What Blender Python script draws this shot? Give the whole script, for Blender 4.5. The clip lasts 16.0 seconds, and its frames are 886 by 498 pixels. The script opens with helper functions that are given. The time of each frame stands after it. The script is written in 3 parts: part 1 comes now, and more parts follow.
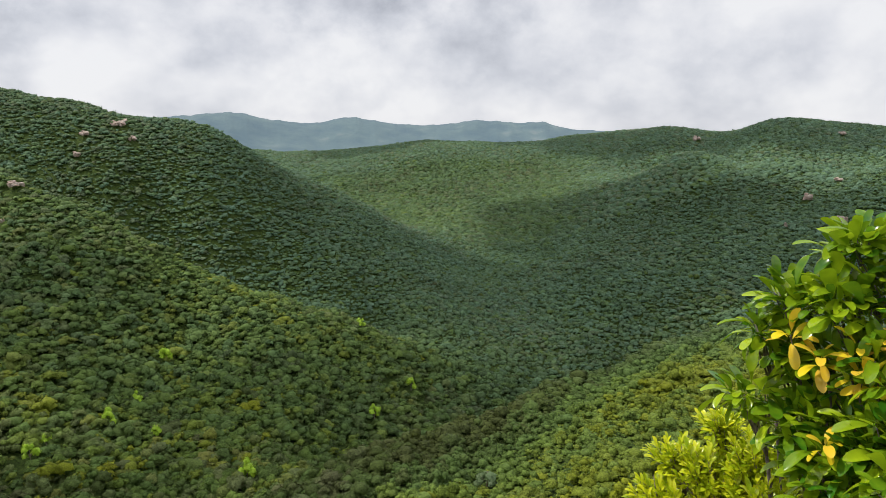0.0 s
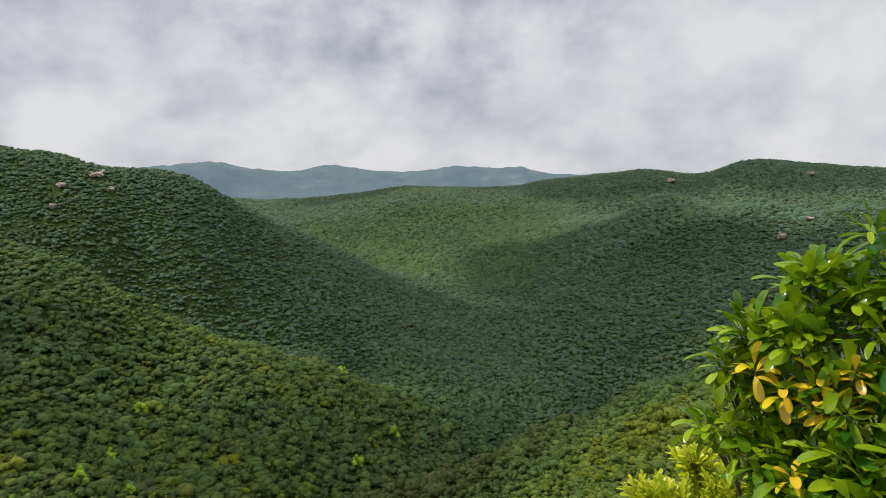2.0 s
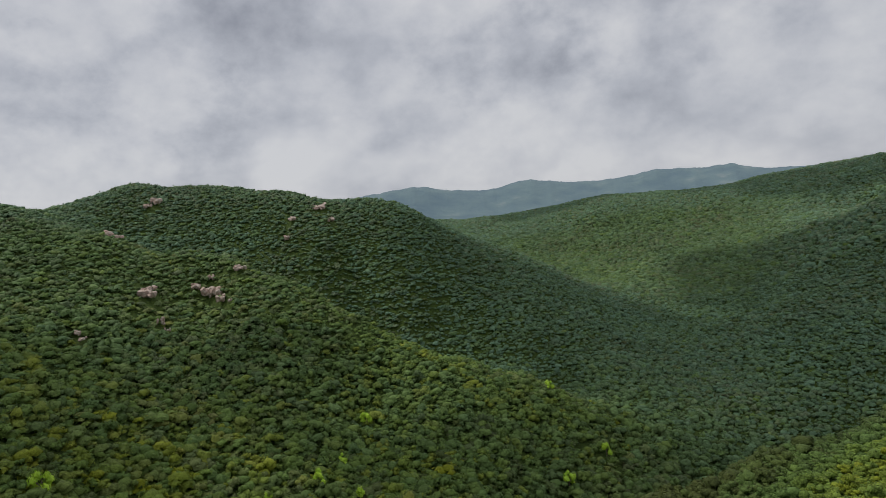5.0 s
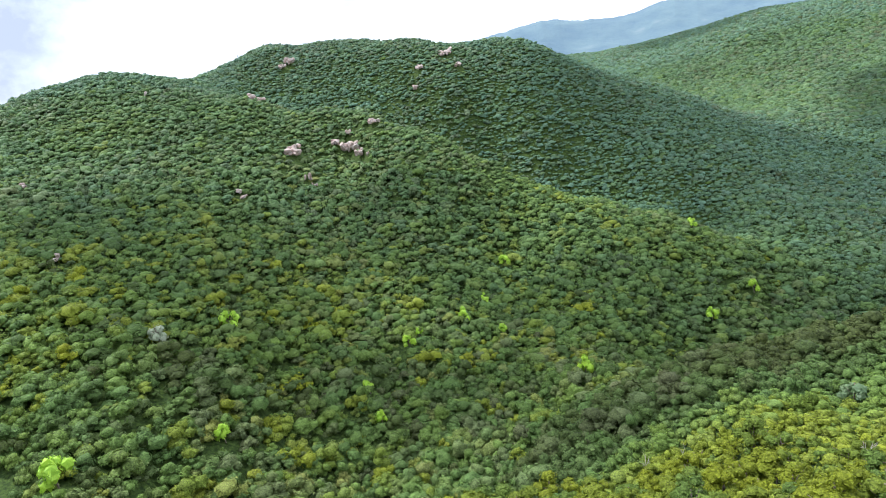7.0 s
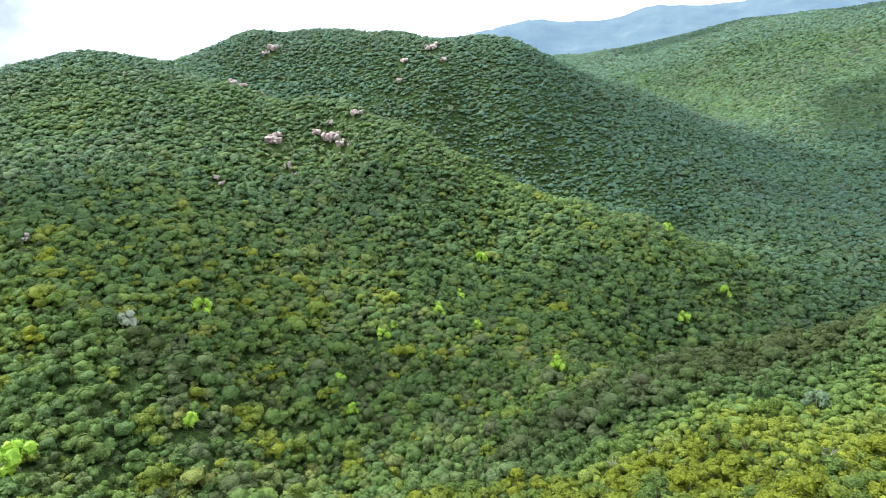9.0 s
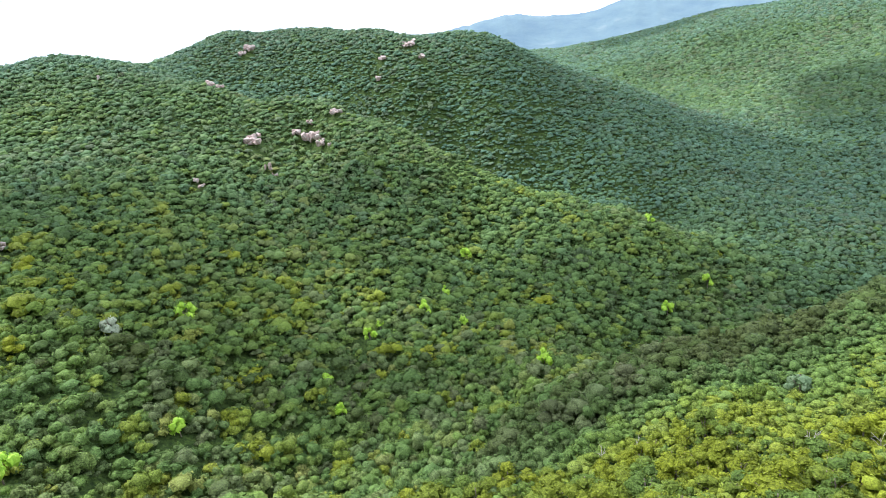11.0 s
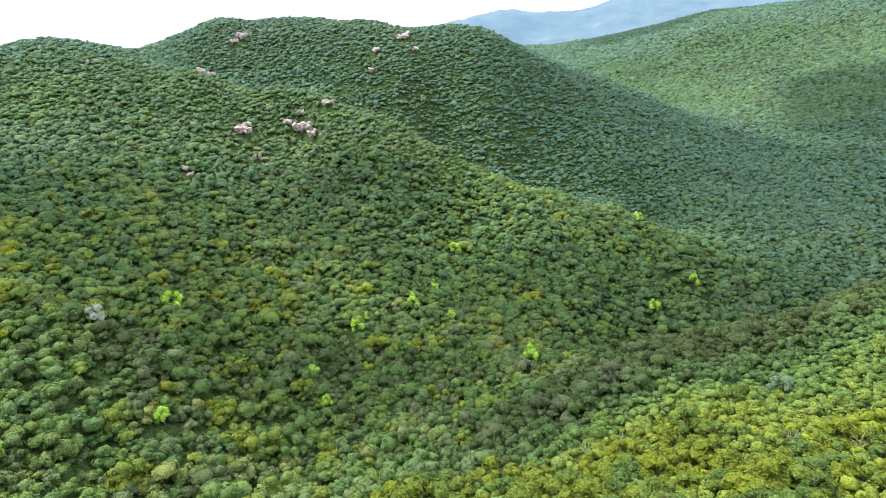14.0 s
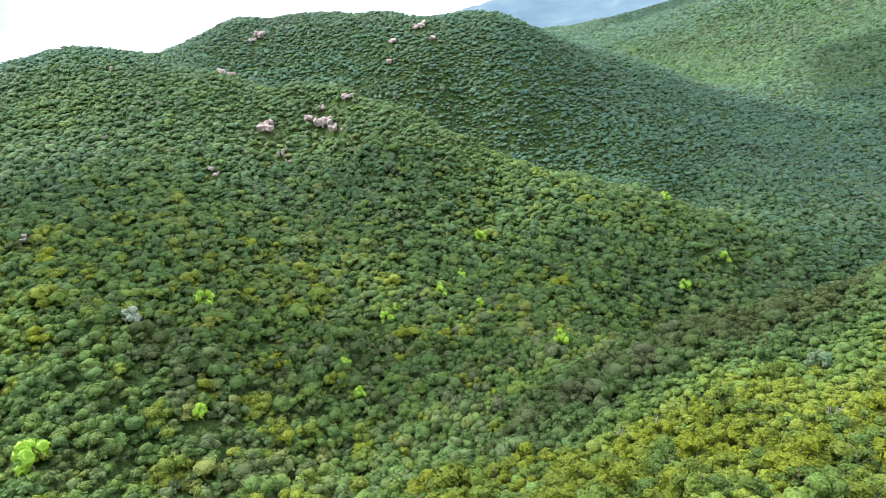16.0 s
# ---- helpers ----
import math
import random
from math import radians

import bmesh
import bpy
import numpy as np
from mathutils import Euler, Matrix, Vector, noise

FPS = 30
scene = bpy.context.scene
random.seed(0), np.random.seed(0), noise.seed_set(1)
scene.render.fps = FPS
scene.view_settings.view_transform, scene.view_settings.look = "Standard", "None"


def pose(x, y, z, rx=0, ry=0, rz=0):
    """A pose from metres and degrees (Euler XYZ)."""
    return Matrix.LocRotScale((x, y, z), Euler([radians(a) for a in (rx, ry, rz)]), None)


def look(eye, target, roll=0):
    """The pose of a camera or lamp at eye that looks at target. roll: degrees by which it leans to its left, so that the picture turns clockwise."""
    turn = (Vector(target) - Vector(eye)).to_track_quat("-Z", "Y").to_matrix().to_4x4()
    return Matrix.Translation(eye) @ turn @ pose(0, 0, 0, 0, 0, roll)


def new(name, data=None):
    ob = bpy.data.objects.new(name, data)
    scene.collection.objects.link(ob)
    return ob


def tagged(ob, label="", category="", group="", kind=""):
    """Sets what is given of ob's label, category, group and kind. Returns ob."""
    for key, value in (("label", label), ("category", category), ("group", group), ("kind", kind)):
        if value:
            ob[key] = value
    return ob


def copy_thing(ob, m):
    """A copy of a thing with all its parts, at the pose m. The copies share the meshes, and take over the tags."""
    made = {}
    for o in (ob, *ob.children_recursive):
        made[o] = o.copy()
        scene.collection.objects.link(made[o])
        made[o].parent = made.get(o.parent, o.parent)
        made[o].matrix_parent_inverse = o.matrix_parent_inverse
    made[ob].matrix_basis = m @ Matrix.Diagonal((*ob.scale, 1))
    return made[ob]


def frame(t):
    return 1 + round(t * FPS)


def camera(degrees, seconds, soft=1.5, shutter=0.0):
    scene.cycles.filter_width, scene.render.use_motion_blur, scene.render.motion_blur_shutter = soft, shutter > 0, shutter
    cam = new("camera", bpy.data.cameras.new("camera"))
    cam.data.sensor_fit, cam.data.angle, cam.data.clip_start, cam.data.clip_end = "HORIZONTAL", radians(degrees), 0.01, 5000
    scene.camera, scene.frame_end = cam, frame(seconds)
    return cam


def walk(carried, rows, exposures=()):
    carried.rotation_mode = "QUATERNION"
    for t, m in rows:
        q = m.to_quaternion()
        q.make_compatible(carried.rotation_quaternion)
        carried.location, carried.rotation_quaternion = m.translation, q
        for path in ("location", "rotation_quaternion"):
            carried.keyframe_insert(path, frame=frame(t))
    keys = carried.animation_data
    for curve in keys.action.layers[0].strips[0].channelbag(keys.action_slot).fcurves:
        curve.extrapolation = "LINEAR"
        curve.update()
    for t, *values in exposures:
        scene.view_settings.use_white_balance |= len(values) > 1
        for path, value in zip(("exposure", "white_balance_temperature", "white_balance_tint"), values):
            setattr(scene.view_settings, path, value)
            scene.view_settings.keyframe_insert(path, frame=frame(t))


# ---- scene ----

EYE = 160.0  # height of the eye above the valley's datum

cam = camera(69.6, 16.0, soft=0.85)
# seconds, eye (from the mean standpoint), heading to the left of +y, pitch, roll
STEPS = [
    (0, (0.001, 0.009, 0.018), 0.00, -9.30, -0.00),
    (0.5, (-0.012, 0.012, 0.012), 0.93, -7.68, 2.44),
    (1, (-0.032, 0.019, 0.008), 1.58, -7.55, 0.87),
    (1.5, (-0.012, 0.000, 0.018), 0.64, -5.87, -0.43),
    (2, (0.028, -0.019, 0.014), -1.73, -5.28, -0.89),
    (2.5, (0.041, -0.015, -0.005), -3.46, -8.03, -1.83),
    (3, (0.017, -0.014, 0.004), -0.20, -5.95, -3.8),
    (3.5, (0.019, 0.004, -0.011), -2.14, -7.75, -5.79),
    (4, (-0.022, 0.002, -0.015), 2.94, -8.24, -4.61),
    (4.5, (-0.028, 0.003, -0.043), 3.74, -9.70, 0.39),
    (5, (-0.030, 0.000, -0.050), 15.99, -3.08, -5.35),
    (5.2, (-0.030, 0.000, -0.050), 22.33, -7.70, -11.45),
    (7.3, (-0.030, 0.000, -0.050), 30.03, -15.41, -10.42),
    (7.5, (-0.030, 0.000, -0.050), 28.90, -15.65, -9.68),
    (8, (-0.030, 0.000, -0.050), 28.34, -15.21, -8.20),
    (8.5, (-0.030, 0.000, -0.050), 28.21, -15.29, -8.64),
    (8.7, (-0.030, 0.000, -0.050), 27.86, -15.75, -7.77),
    (10.8, (-0.030, 0.000, -0.050), 27.04, -16.07, -9.13),
    (11, (-0.030, 0.000, -0.050), 26.43, -16.41, -9.09),
    (11.5, (-0.030, 0.000, -0.050), 24.61, -17.72, -7.35),
    (12, (-0.030, 0.000, -0.050), 24.95, -17.91, -9.45),
    (12.5, (-0.030, 0.000, -0.050), 25.12, -17.47, -8.79),
    (13, (-0.030, 0.000, -0.050), 25.06, -17.22, -7.29),
    (13.5, (-0.030, 0.000, -0.050), 24.88, -16.91, -6.52),
    (14, (-0.030, 0.000, -0.050), 25.53, -17.09, -7.56),
    (14.5, (-0.030, 0.000, -0.050), 26.53, -16.73, -8.44),
    (15, (-0.030, 0.000, -0.050), 27.77, -17.66, -9.49),
    (15.5, (-0.030, 0.000, -0.050), 27.98, -18.07, -10.72),
    (16, (-0.030, 0.000, -0.050), 28.08, -17.70, -10.78),
]


def aim(place, heading, pitch, roll):
    h, p = radians(heading), radians(pitch)
    eye = Vector(place) + Vector((0, 0, EYE))
    ahead = Vector((-math.sin(h) * math.cos(p), math.cos(h) * math.cos(p), math.sin(p)))
    return look(eye, eye + ahead, roll)


walk(cam, [(t, aim(e, h, p, r)) for t, e, h, p, r in STEPS],
     exposures=[(0.0, -0.78, 6350, 12), (0.5, -0.8, 6350, 12), (1.0, -0.82, 6350, 12), (1.5, -0.92, 6350, 12), (2.0, -1.03, 6350, 12),
                (2.5, -0.88, 6350, 12), (3.0, -0.98, 6350, 12), (3.5, -0.82, 6350, 12), (4.0, -0.93, 6350, 12), (4.5, -0.65, 6350, 12),
                (5.0, -1.32, 6250, 12), (5.4, -1.15, 6250, 12), (7.3, 0.16, 5450, 14), (16.0, 0.3, 5450, 14)])

# ---------------------------------------------------------------- light
SUN_AZ, SUN_EL = 75.0, 57.0  # to the left of +y, above the horizon

sun_data = bpy.data.lights.new("sun", "SUN")
sun_data.energy, sun_data.angle, sun_data.color = 5.2, radians(2.0), (1.0, 0.94, 0.82)
sun = new("sun", sun_data)
sun_way = Vector((-math.sin(radians(SUN_AZ)) * math.cos(radians(SUN_EL)),
                  math.cos(radians(SUN_AZ)) * math.cos(radians(SUN_EL)), math.sin(radians(SUN_EL))))
sun.matrix_world = look(sun_way * 100, (0, 0, 0))


class Nodes:
    """Short way to put a node tree together."""

    def __init__(self, tree):
        self.tree = tree
        tree.nodes.clear()

    def add(self, kind, **values):
        node = self.tree.nodes.new(kind)
        for key, value in values.items():
            if key in node.inputs:
                if isinstance(value, bpy.types.NodeSocket):
                    self.tree.links.new(value, node.inputs[key])
                else:
                    node.inputs[key].default_value = value
        return node

    def link(self, a, b):
        self.tree.links.new(a, b)

    def maths(self, op, a, b=0.0, clamp=False):
        node = self.tree.nodes.new("ShaderNodeMath")
        node.operation, node.use_clamp = op, clamp
        for k, v in enumerate((a, b)):
            if isinstance(v, bpy.types.NodeSocket):
                self.link(v, node.inputs[k])
            else:
                node.inputs[k].default_value = v
        return node.outputs[0]

    def mix(self, fac, a, b, blend="MIX"):
        node = self.tree.nodes.new("ShaderNodeMix")
        node.data_type, node.blend_type = "RGBA", blend
        for socket, v in ((node.inputs[0], fac), (node.inputs[6], a), (node.inputs[7], b)):
            if isinstance(v, bpy.types.NodeSocket):
                self.link(v, socket)
            else:
                socket.default_value = (*v, 1) if isinstance(v, tuple) and len(v) == 3 else v
        return node.outputs[2]

    def ramp(self, fac, *stops):
        node = self.tree.nodes.new("ShaderNodeValToRGB")
        self.link(fac, node.inputs[0])
        els = node.color_ramp.elements
        for k, (at, colour) in enumerate(stops):
            e = els[k] if k < 2 else els.new(at)
            e.position, e.color = at, (*colour, 1)
        return node.outputs[0]

    def noise(self, vector, scale, detail=3.0, rough=0.5):
        node = self.add("ShaderNodeTexNoise", Vector=vector, Scale=scale, Detail=detail, Roughness=rough)
        return node.outputs[0]


# broken overcast: a pale sky behind a deck of cloud seen in perspective
world = bpy.data.worlds.new("sky")
scene.world = world
world.use_nodes = True
w = Nodes(world.node_tree)
sky = w.add("ShaderNodeTexSky")
sky.sky_type, sky.sun_disc = "NISHITA", False
sky.sun_elevation, sky.sun_rotation = radians(SUN_EL), radians(-SUN_AZ)
way = w.add("ShaderNodeTexCoord").outputs["Generated"]
split = w.add("ShaderNodeSeparateXYZ", Vector=way)
deck = w.add("ShaderNodeMapping", Vector=way, Location=(0.35, 1.7, 0.2), Scale=(1.0, 1.0, 2.0)).outputs[0]
swirl = w.add("ShaderNodeTexNoise", Vector=deck, Scale=2.0, Detail=3.0).outputs["Color"]
deck = w.mix(0.1, deck, swirl)
billow = w.noise(deck, 3.6, 5.0, 0.5)
puff = w.add("ShaderNodeMapping", Vector=way, Location=(0.1, 0.4, 0.9), Scale=(1.0, 1.0, 1.3)).outputs[0]
fine = w.noise(puff, 8.5, 8.0, 0.6)
# heaped tops: rounded cells inside rounded cells, bent by the swirl
heap = w.add("ShaderNodeTexVoronoi", Vector=w.mix(0.16, puff, swirl), Scale=7.0, Detail=3.0, Roughness=0.55, Smoothness=0.6)
heap.feature = "SMOOTH_F1"
for socket, amount in (("Scale", 7.0), ("Detail", 3.0), ("Roughness", 0.55), ("Smoothness", 0.6)):
    heap.inputs[socket].default_value = amount
rounded = w.maths("SUBTRACT", 0.9, heap.outputs["Distance"])
tone = w.maths("ADD", w.maths("MULTIPLY", billow, 0.42), w.maths("ADD", w.maths("MULTIPLY", fine, 0.62), w.maths("MULTIPLY", rounded, 0.3)))


def bank(bearing, height, reach, amount, squash=1.9):
    """A soft-edged bank of darker (or brighter) cloud in that direction, frayed by the same billows."""
    b, e = radians(bearing), radians(height)
    off = w.add("ShaderNodeVectorMath")
    off.operation = "SUBTRACT"
    w.link(way, off.inputs[0])
    off.inputs[1].default_value = (-math.sin(b) * math.cos(e), math.cos(b) * math.cos(e), math.sin(e))
    flat = w.add("ShaderNodeMapping", Vector=off.outputs[0], Scale=(1, 1, squash)).outputs[0]
    far = w.add("ShaderNodeVectorMath")
    far.operation = "LENGTH"
    w.link(flat, far.inputs[0])
    gone = w.maths("ADD", w.maths("DIVIDE", far.outputs["Value"], reach), w.maths("MULTIPLY", w.maths("SUBTRACT", fine, 0.5), 1.3))
    here = w.maths("SUBTRACT", 1.0, gone, True)
    return w.maths("MULTIPLY", here, amount)


for spot_of_sky in ((8.5, 12.5, 0.17, -0.2), (-5, 16.5, 0.2, -0.16), (33, 17, 0.14, -0.17), (11, 3.8, 0.1, -0.07), (28, 5.5, 0.1, 0.13),
                    (-35, 10, 0.13, 0.13), (58, 6, 0.42, -0.28), (-30, 19, 0.2, -0.1), (20, 4.5, 0.06, 0.09)):
    tone = w.maths("ADD", tone, bank(*spot_of_sky))
cloud = w.ramp(tone, (0.10, (0.46, 0.48, 0.53)), (0.36, (0.76, 0.78, 0.82)), (0.48, (0.91, 0.92, 0.94)), (0.62, (1.05, 1.05, 1.04)))
clear = w.mix(1.0, sky.outputs[0], (0.1, 0.1, 0.1), "MULTIPLY")
both = w.mix(0.93, clear, cloud)
# the broken deck is brighter overhead than at its rim
height = w.add("ShaderNodeSeparateXYZ", Vector=way).outputs[2]
zenith = w.maths("ADD", 1.48, w.maths("MULTIPLY", w.maths("SUBTRACT", height, 0.3, True), 1.3))
back = w.add("ShaderNodeBackground", Color=both, Strength=zenith)
w.link(back.outputs[0], w.add("ShaderNodeOutputWorld").inputs[0])


# ---------------------------------------------------------------- materials
def material(name):
    m = bpy.data.materials.new(name)
    m.use_nodes = True
    return m, Nodes(m.node_tree)


def finish(n, shader, bump=None, strength=0.4, distance=0.1):
    if bump is not None:
        b = n.add("ShaderNodeBump", Height=bump, Strength=strength, Distance=distance)
        n.link(b.outputs[0], shader.inputs["Normal"])
    n.link(shader.outputs[0], n.add("ShaderNodeOutputMaterial").inputs[0])


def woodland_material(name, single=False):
    """Leaves in bulk: hue by the plant's tone, haze tinted in, mottled leaf by leaf, some light let through."""
    m, n = material(name)
    place = n.add("ShaderNodeNewGeometry")
    if single:
        kind = n.add("ShaderNodeObjectInfo").outputs["Random"]
        kind = n.maths("ADD", n.maths("MULTIPLY", kind, 0.42), 0.42)
    else:
        kind = n.add("ShaderNodeAttribute")
        kind.attribute_name = "tone"
        kind = kind.outputs["Fac"]
    patch = n.noise(place.outputs["Position"], 0.012, 4.0, 0.55)
    leaf = n.noise(place.outputs["Position"], 2.6, 3.0, 0.65)
    island = place.outputs["Random Per Island"]
    t = n.maths("ADD", kind, n.maths("MULTIPLY", n.maths("SUBTRACT", patch, 0.5), 0.5), True)
    dry = n.add("ShaderNodeAttribute")
    dry.attribute_name = "dry"
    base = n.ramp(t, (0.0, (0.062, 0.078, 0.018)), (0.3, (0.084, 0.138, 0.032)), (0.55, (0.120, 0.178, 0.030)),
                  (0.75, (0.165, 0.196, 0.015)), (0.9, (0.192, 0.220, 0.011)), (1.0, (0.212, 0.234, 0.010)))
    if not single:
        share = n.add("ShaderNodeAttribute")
        share.attribute_name = "haze_tint"
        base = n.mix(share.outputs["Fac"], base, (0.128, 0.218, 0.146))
    base = n.mix(n.maths("MULTIPLY", dry.outputs["Fac"], 0.42, True), base, (0.170, 0.160, 0.088))
    shade = n.maths("ADD", n.maths("MULTIPLY", island, 0.18 if single else 0.4), n.maths("MULTIPLY", n.maths("SUBTRACT", leaf, 0.22 if single else 0.25), 2.7 if single else 3.4))
    grey = n.add("ShaderNodeCombineXYZ", X=shade, Y=shade, Z=shade).outputs[0]
    colour = n.mix(1.0, base, grey, "MULTIPLY")
    s = n.add("ShaderNodeBsdfPrincipled")
    n.link(colour, s.inputs["Base Color"])
    s.inputs["Roughness"].default_value = 0.62
    tuft = n.add("ShaderNodeBump", Height=leaf, Strength=0.6, Distance=0.3)
    n.link(tuft.outputs[0], s.inputs["Normal"])
    s.inputs["Specular IOR Level"].default_value = 0.1
    through_leaf = n.add("ShaderNodeBsdfTranslucent", Color=colour)
    both = n.add("ShaderNodeMixShader", Fac=0.2)
    n.link(s.outputs[0], both.inputs[1])
    n.link(through_leaf.outputs[0], both.inputs[2])
    n.link(both.outputs[0], n.add("ShaderNodeOutputMaterial").inputs[0])
    return m


def ground_material():
    m, n = material("undergrowth")
    p = n.add("ShaderNodeNewGeometry").outputs["Position"]
    a, b = n.noise(p, 0.03, 5.0, 0.6), n.noise(p, 0.9, 5.0, 0.65)
    green = n.ramp(b, (0.36, (0.022, 0.038, 0.010)), (0.52, (0.045, 0.072, 0.015)), (0.66, (0.085, 0.12, 0.022)))
    earth = n.ramp(b, (0.3, (0.035, 0.030, 0.016)), (0.7, (0.10, 0.085, 0.045)))
    colour = n.mix(n.maths("MULTIPLY", n.maths("SUBTRACT", a, 0.62), 2.0, True), green, earth)
    s = n.add("ShaderNodeBsdfPrincipled", Roughness=0.9)
    s.inputs["Specular IOR Level"].default_value = 0.1
    n.link(colour, s.inputs["Base Color"])
    finish(n, s, b, 0.8, 0.8)
    return m


def haze_material():
    """Mountains so far off that the air in front of them glows blue."""
    m, n = material("distant_hills")
    p = n.add("ShaderNodeNewGeometry").outputs["Position"]
    a = n.noise(p, 0.006, 6.0, 0.6)
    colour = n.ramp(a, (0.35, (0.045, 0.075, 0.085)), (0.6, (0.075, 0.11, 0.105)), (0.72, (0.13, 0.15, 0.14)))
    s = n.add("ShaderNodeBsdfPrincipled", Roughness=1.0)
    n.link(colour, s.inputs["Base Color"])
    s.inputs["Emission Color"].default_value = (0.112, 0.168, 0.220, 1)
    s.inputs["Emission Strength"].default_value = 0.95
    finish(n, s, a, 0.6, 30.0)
    return m


def rock_material():
    m, n = material("granite")
    p = n.add("ShaderNodeTexCoord").outputs["Object"]
    a, b = n.noise(p, 0.35, 5.0, 0.6), n.noise(p, 3.0, 6.0, 0.65)
    colour = n.mix(n.ramp(a, (0.4, (0, 0, 0)), (0.62, (1, 1, 1))), (0.45, 0.32, 0.26), (0.58, 0.50, 0.43))
    dark = n.ramp(b, (0.38, (0.22, 0.19, 0.18)), (0.52, (1, 1, 1)))
    s = n.add("ShaderNodeBsdfPrincipled", Roughness=0.85)
    n.link(n.mix(1.0, colour, dark, "MULTIPLY"), s.inputs["Base Color"])
    finish(n, s, b, 0.7, 0.4)
    return m


def bark_material():
    m, n = material("bark")
    p = n.add("ShaderNodeTexCoord").outputs["Object"]
    a = n.noise(p, 40.0, 4.0, 0.6)
    s = n.add("ShaderNodeBsdfPrincipled", Roughness=0.85)
    n.link(n.ramp(a, (0.35, (0.09, 0.065, 0.045)), (0.65, (0.26, 0.21, 0.16))), s.inputs["Base Color"])
    finish(n, s, a, 0.5, 0.004)
    return m


def leaf_material(name, dark, light, shift=0.5, gloss=0.27):
    """A broad, waxy leaf with a paler midrib side to side, lit through when the sun stands behind it."""
    m, n = material(name)
    rnd = n.add("ShaderNodeObjectInfo").outputs["Random"]
    geo = n.add("ShaderNodeNewGeometry")
    p = geo.outputs["Position"]
    both = n.maths("FRACT", n.maths("ADD", rnd, geo.outputs["Random Per Island"]))
    blotch = n.noise(p, 45.0, 3.0, 0.5)
    t = n.maths("ADD", n.maths("MULTIPLY", both, 0.8), n.maths("MULTIPLY", n.maths("SUBTRACT", blotch, 0.5), shift), True)
    colour = n.ramp(t, (0.0, dark), (0.9, light))
    s = n.add("ShaderNodeBsdfPrincipled", Roughness=gloss)
    n.link(colour, s.inputs["Base Color"])
    s.inputs["Specular IOR Level"].default_value = 0.5
    tr = n.add("ShaderNodeBsdfTranslucent", Color=n.mix(0.35, colour, (0.35, 0.5, 0.02)))
    mixed = n.add("ShaderNodeMixShader", Fac=0.31)
    n.link(s.outputs[0], mixed.inputs[1])
    n.link(tr.outputs[0], mixed.inputs[2])
    n.link(mixed.outputs[0], n.add("ShaderNodeOutputMaterial").inputs[0])
    return m


WOODS = woodland_material("woodland_leaves")
TREE_LEAVES = woodland_material("tree_leaves", single=True)
GROUND, HAZE, ROCK, BARK = ground_material(), haze_material(), rock_material(), bark_material()
LEAF = leaf_material("broad_leaf", (0.038, 0.16, 0.008), (0.46, 0.60, 0.014), gloss=0.19)
YOUNG = leaf_material("young_leaf", (0.95, 0.76, 0.02), (0.95, 0.56, 0.06))
SMALL = leaf_material("small_leaf", (0.34, 0.46, 0.010), (0.82, 0.80, 0.02))


# ---------------------------------------------------------------- helpers
def mesh_of(name, verts, tris, mat, tone=None, dry=None, smooth=True):
    """A mesh out of arrays of corners and triangles."""
    me = bpy.data.meshes.new(name)
    verts, tris = np.asarray(verts, np.float32), np.asarray(tris, np.int32)
    me.vertices.add(len(verts))
    me.vertices.foreach_set("co", verts.ravel())
    me.loops.add(tris.size)
    me.loops.foreach_set("vertex_index", tris.ravel())
    me.polygons.add(len(tris))
    me.polygons.foreach_set("loop_start", np.arange(0, tris.size, 3, dtype=np.int32))
    me.polygons.foreach_set("use_smooth", np.full(len(tris), smooth))
    if tone is not None:
        me.attributes.new("tone", "FLOAT", "POINT").data.foreach_set("value", np.asarray(tone, np.float32))
    if dry is not None:
        me.attributes.new("dry", "FLOAT", "POINT").data.foreach_set("value", np.asarray(dry, np.float32))
    me.materials.append(mat)
    me.update(calc_edges=True)
    return me


def part(name, me, parent, label=""):
    ob = new(name, me)
    ob.parent = parent
    return tagged(ob, label)


def value_noise(x, y, seed):
    """Smooth random surface over the plane, about -1 to 1."""
    table = np.random.RandomState(seed).uniform(-1, 1, (256, 256))
    xi, yi = np.floor(x).astype(int), np.floor(y).astype(int)
    fx, fy = x - xi, y - yi
    fx, fy = fx * fx * (3 - 2 * fx), fy * fy * (3 - 2 * fy)
    g = lambda i, j: table[(xi + i) % 256, (yi + j) % 256]
    return (g(0, 0) * (1 - fx) + g(1, 0) * fx) * (1 - fy) + (g(0, 1) * (1 - fx) + g(1, 1) * fx) * fy


# ---------------------------------------------------------------- the land
# Each crest, hollow and slope is a short line: bearing to the left of +y, metres away, degrees above the eye's level.
near_brow = [(b, r, e) for b in (-45, -15, 15, 45, 70) for r, e in ((1, -58), (5, -51), (20, -47), (70, -43))]
own_spur_crest = [(-45, 480, -11), (-26.6, 420, -14.9), (-23.2, 380, -16), (-18.7, 340, -17.7), (-11.4, 290, -21), (-7.5, 270, -22.4),
                  (-0.9, 240, -24.6), (6, 215, -26.3), (10, 200, -27.9), (16.6, 190, -29.5)]
own_spur_face = [(-45, 230, -20), (-45, 130, -27), (-26.2, 140, -26.7), (-25.7, 230, -20.2), (-16.6, 190, -23.7), (-11.7, 150, -29.2), (3.9, 140, -32.2),
                 (-5, 170, -29.3), (-5.1, 110, -35.4), (9.3, 120, -36.8), (20.1, 150, -34.4), (32.1, 150, -35.8)]
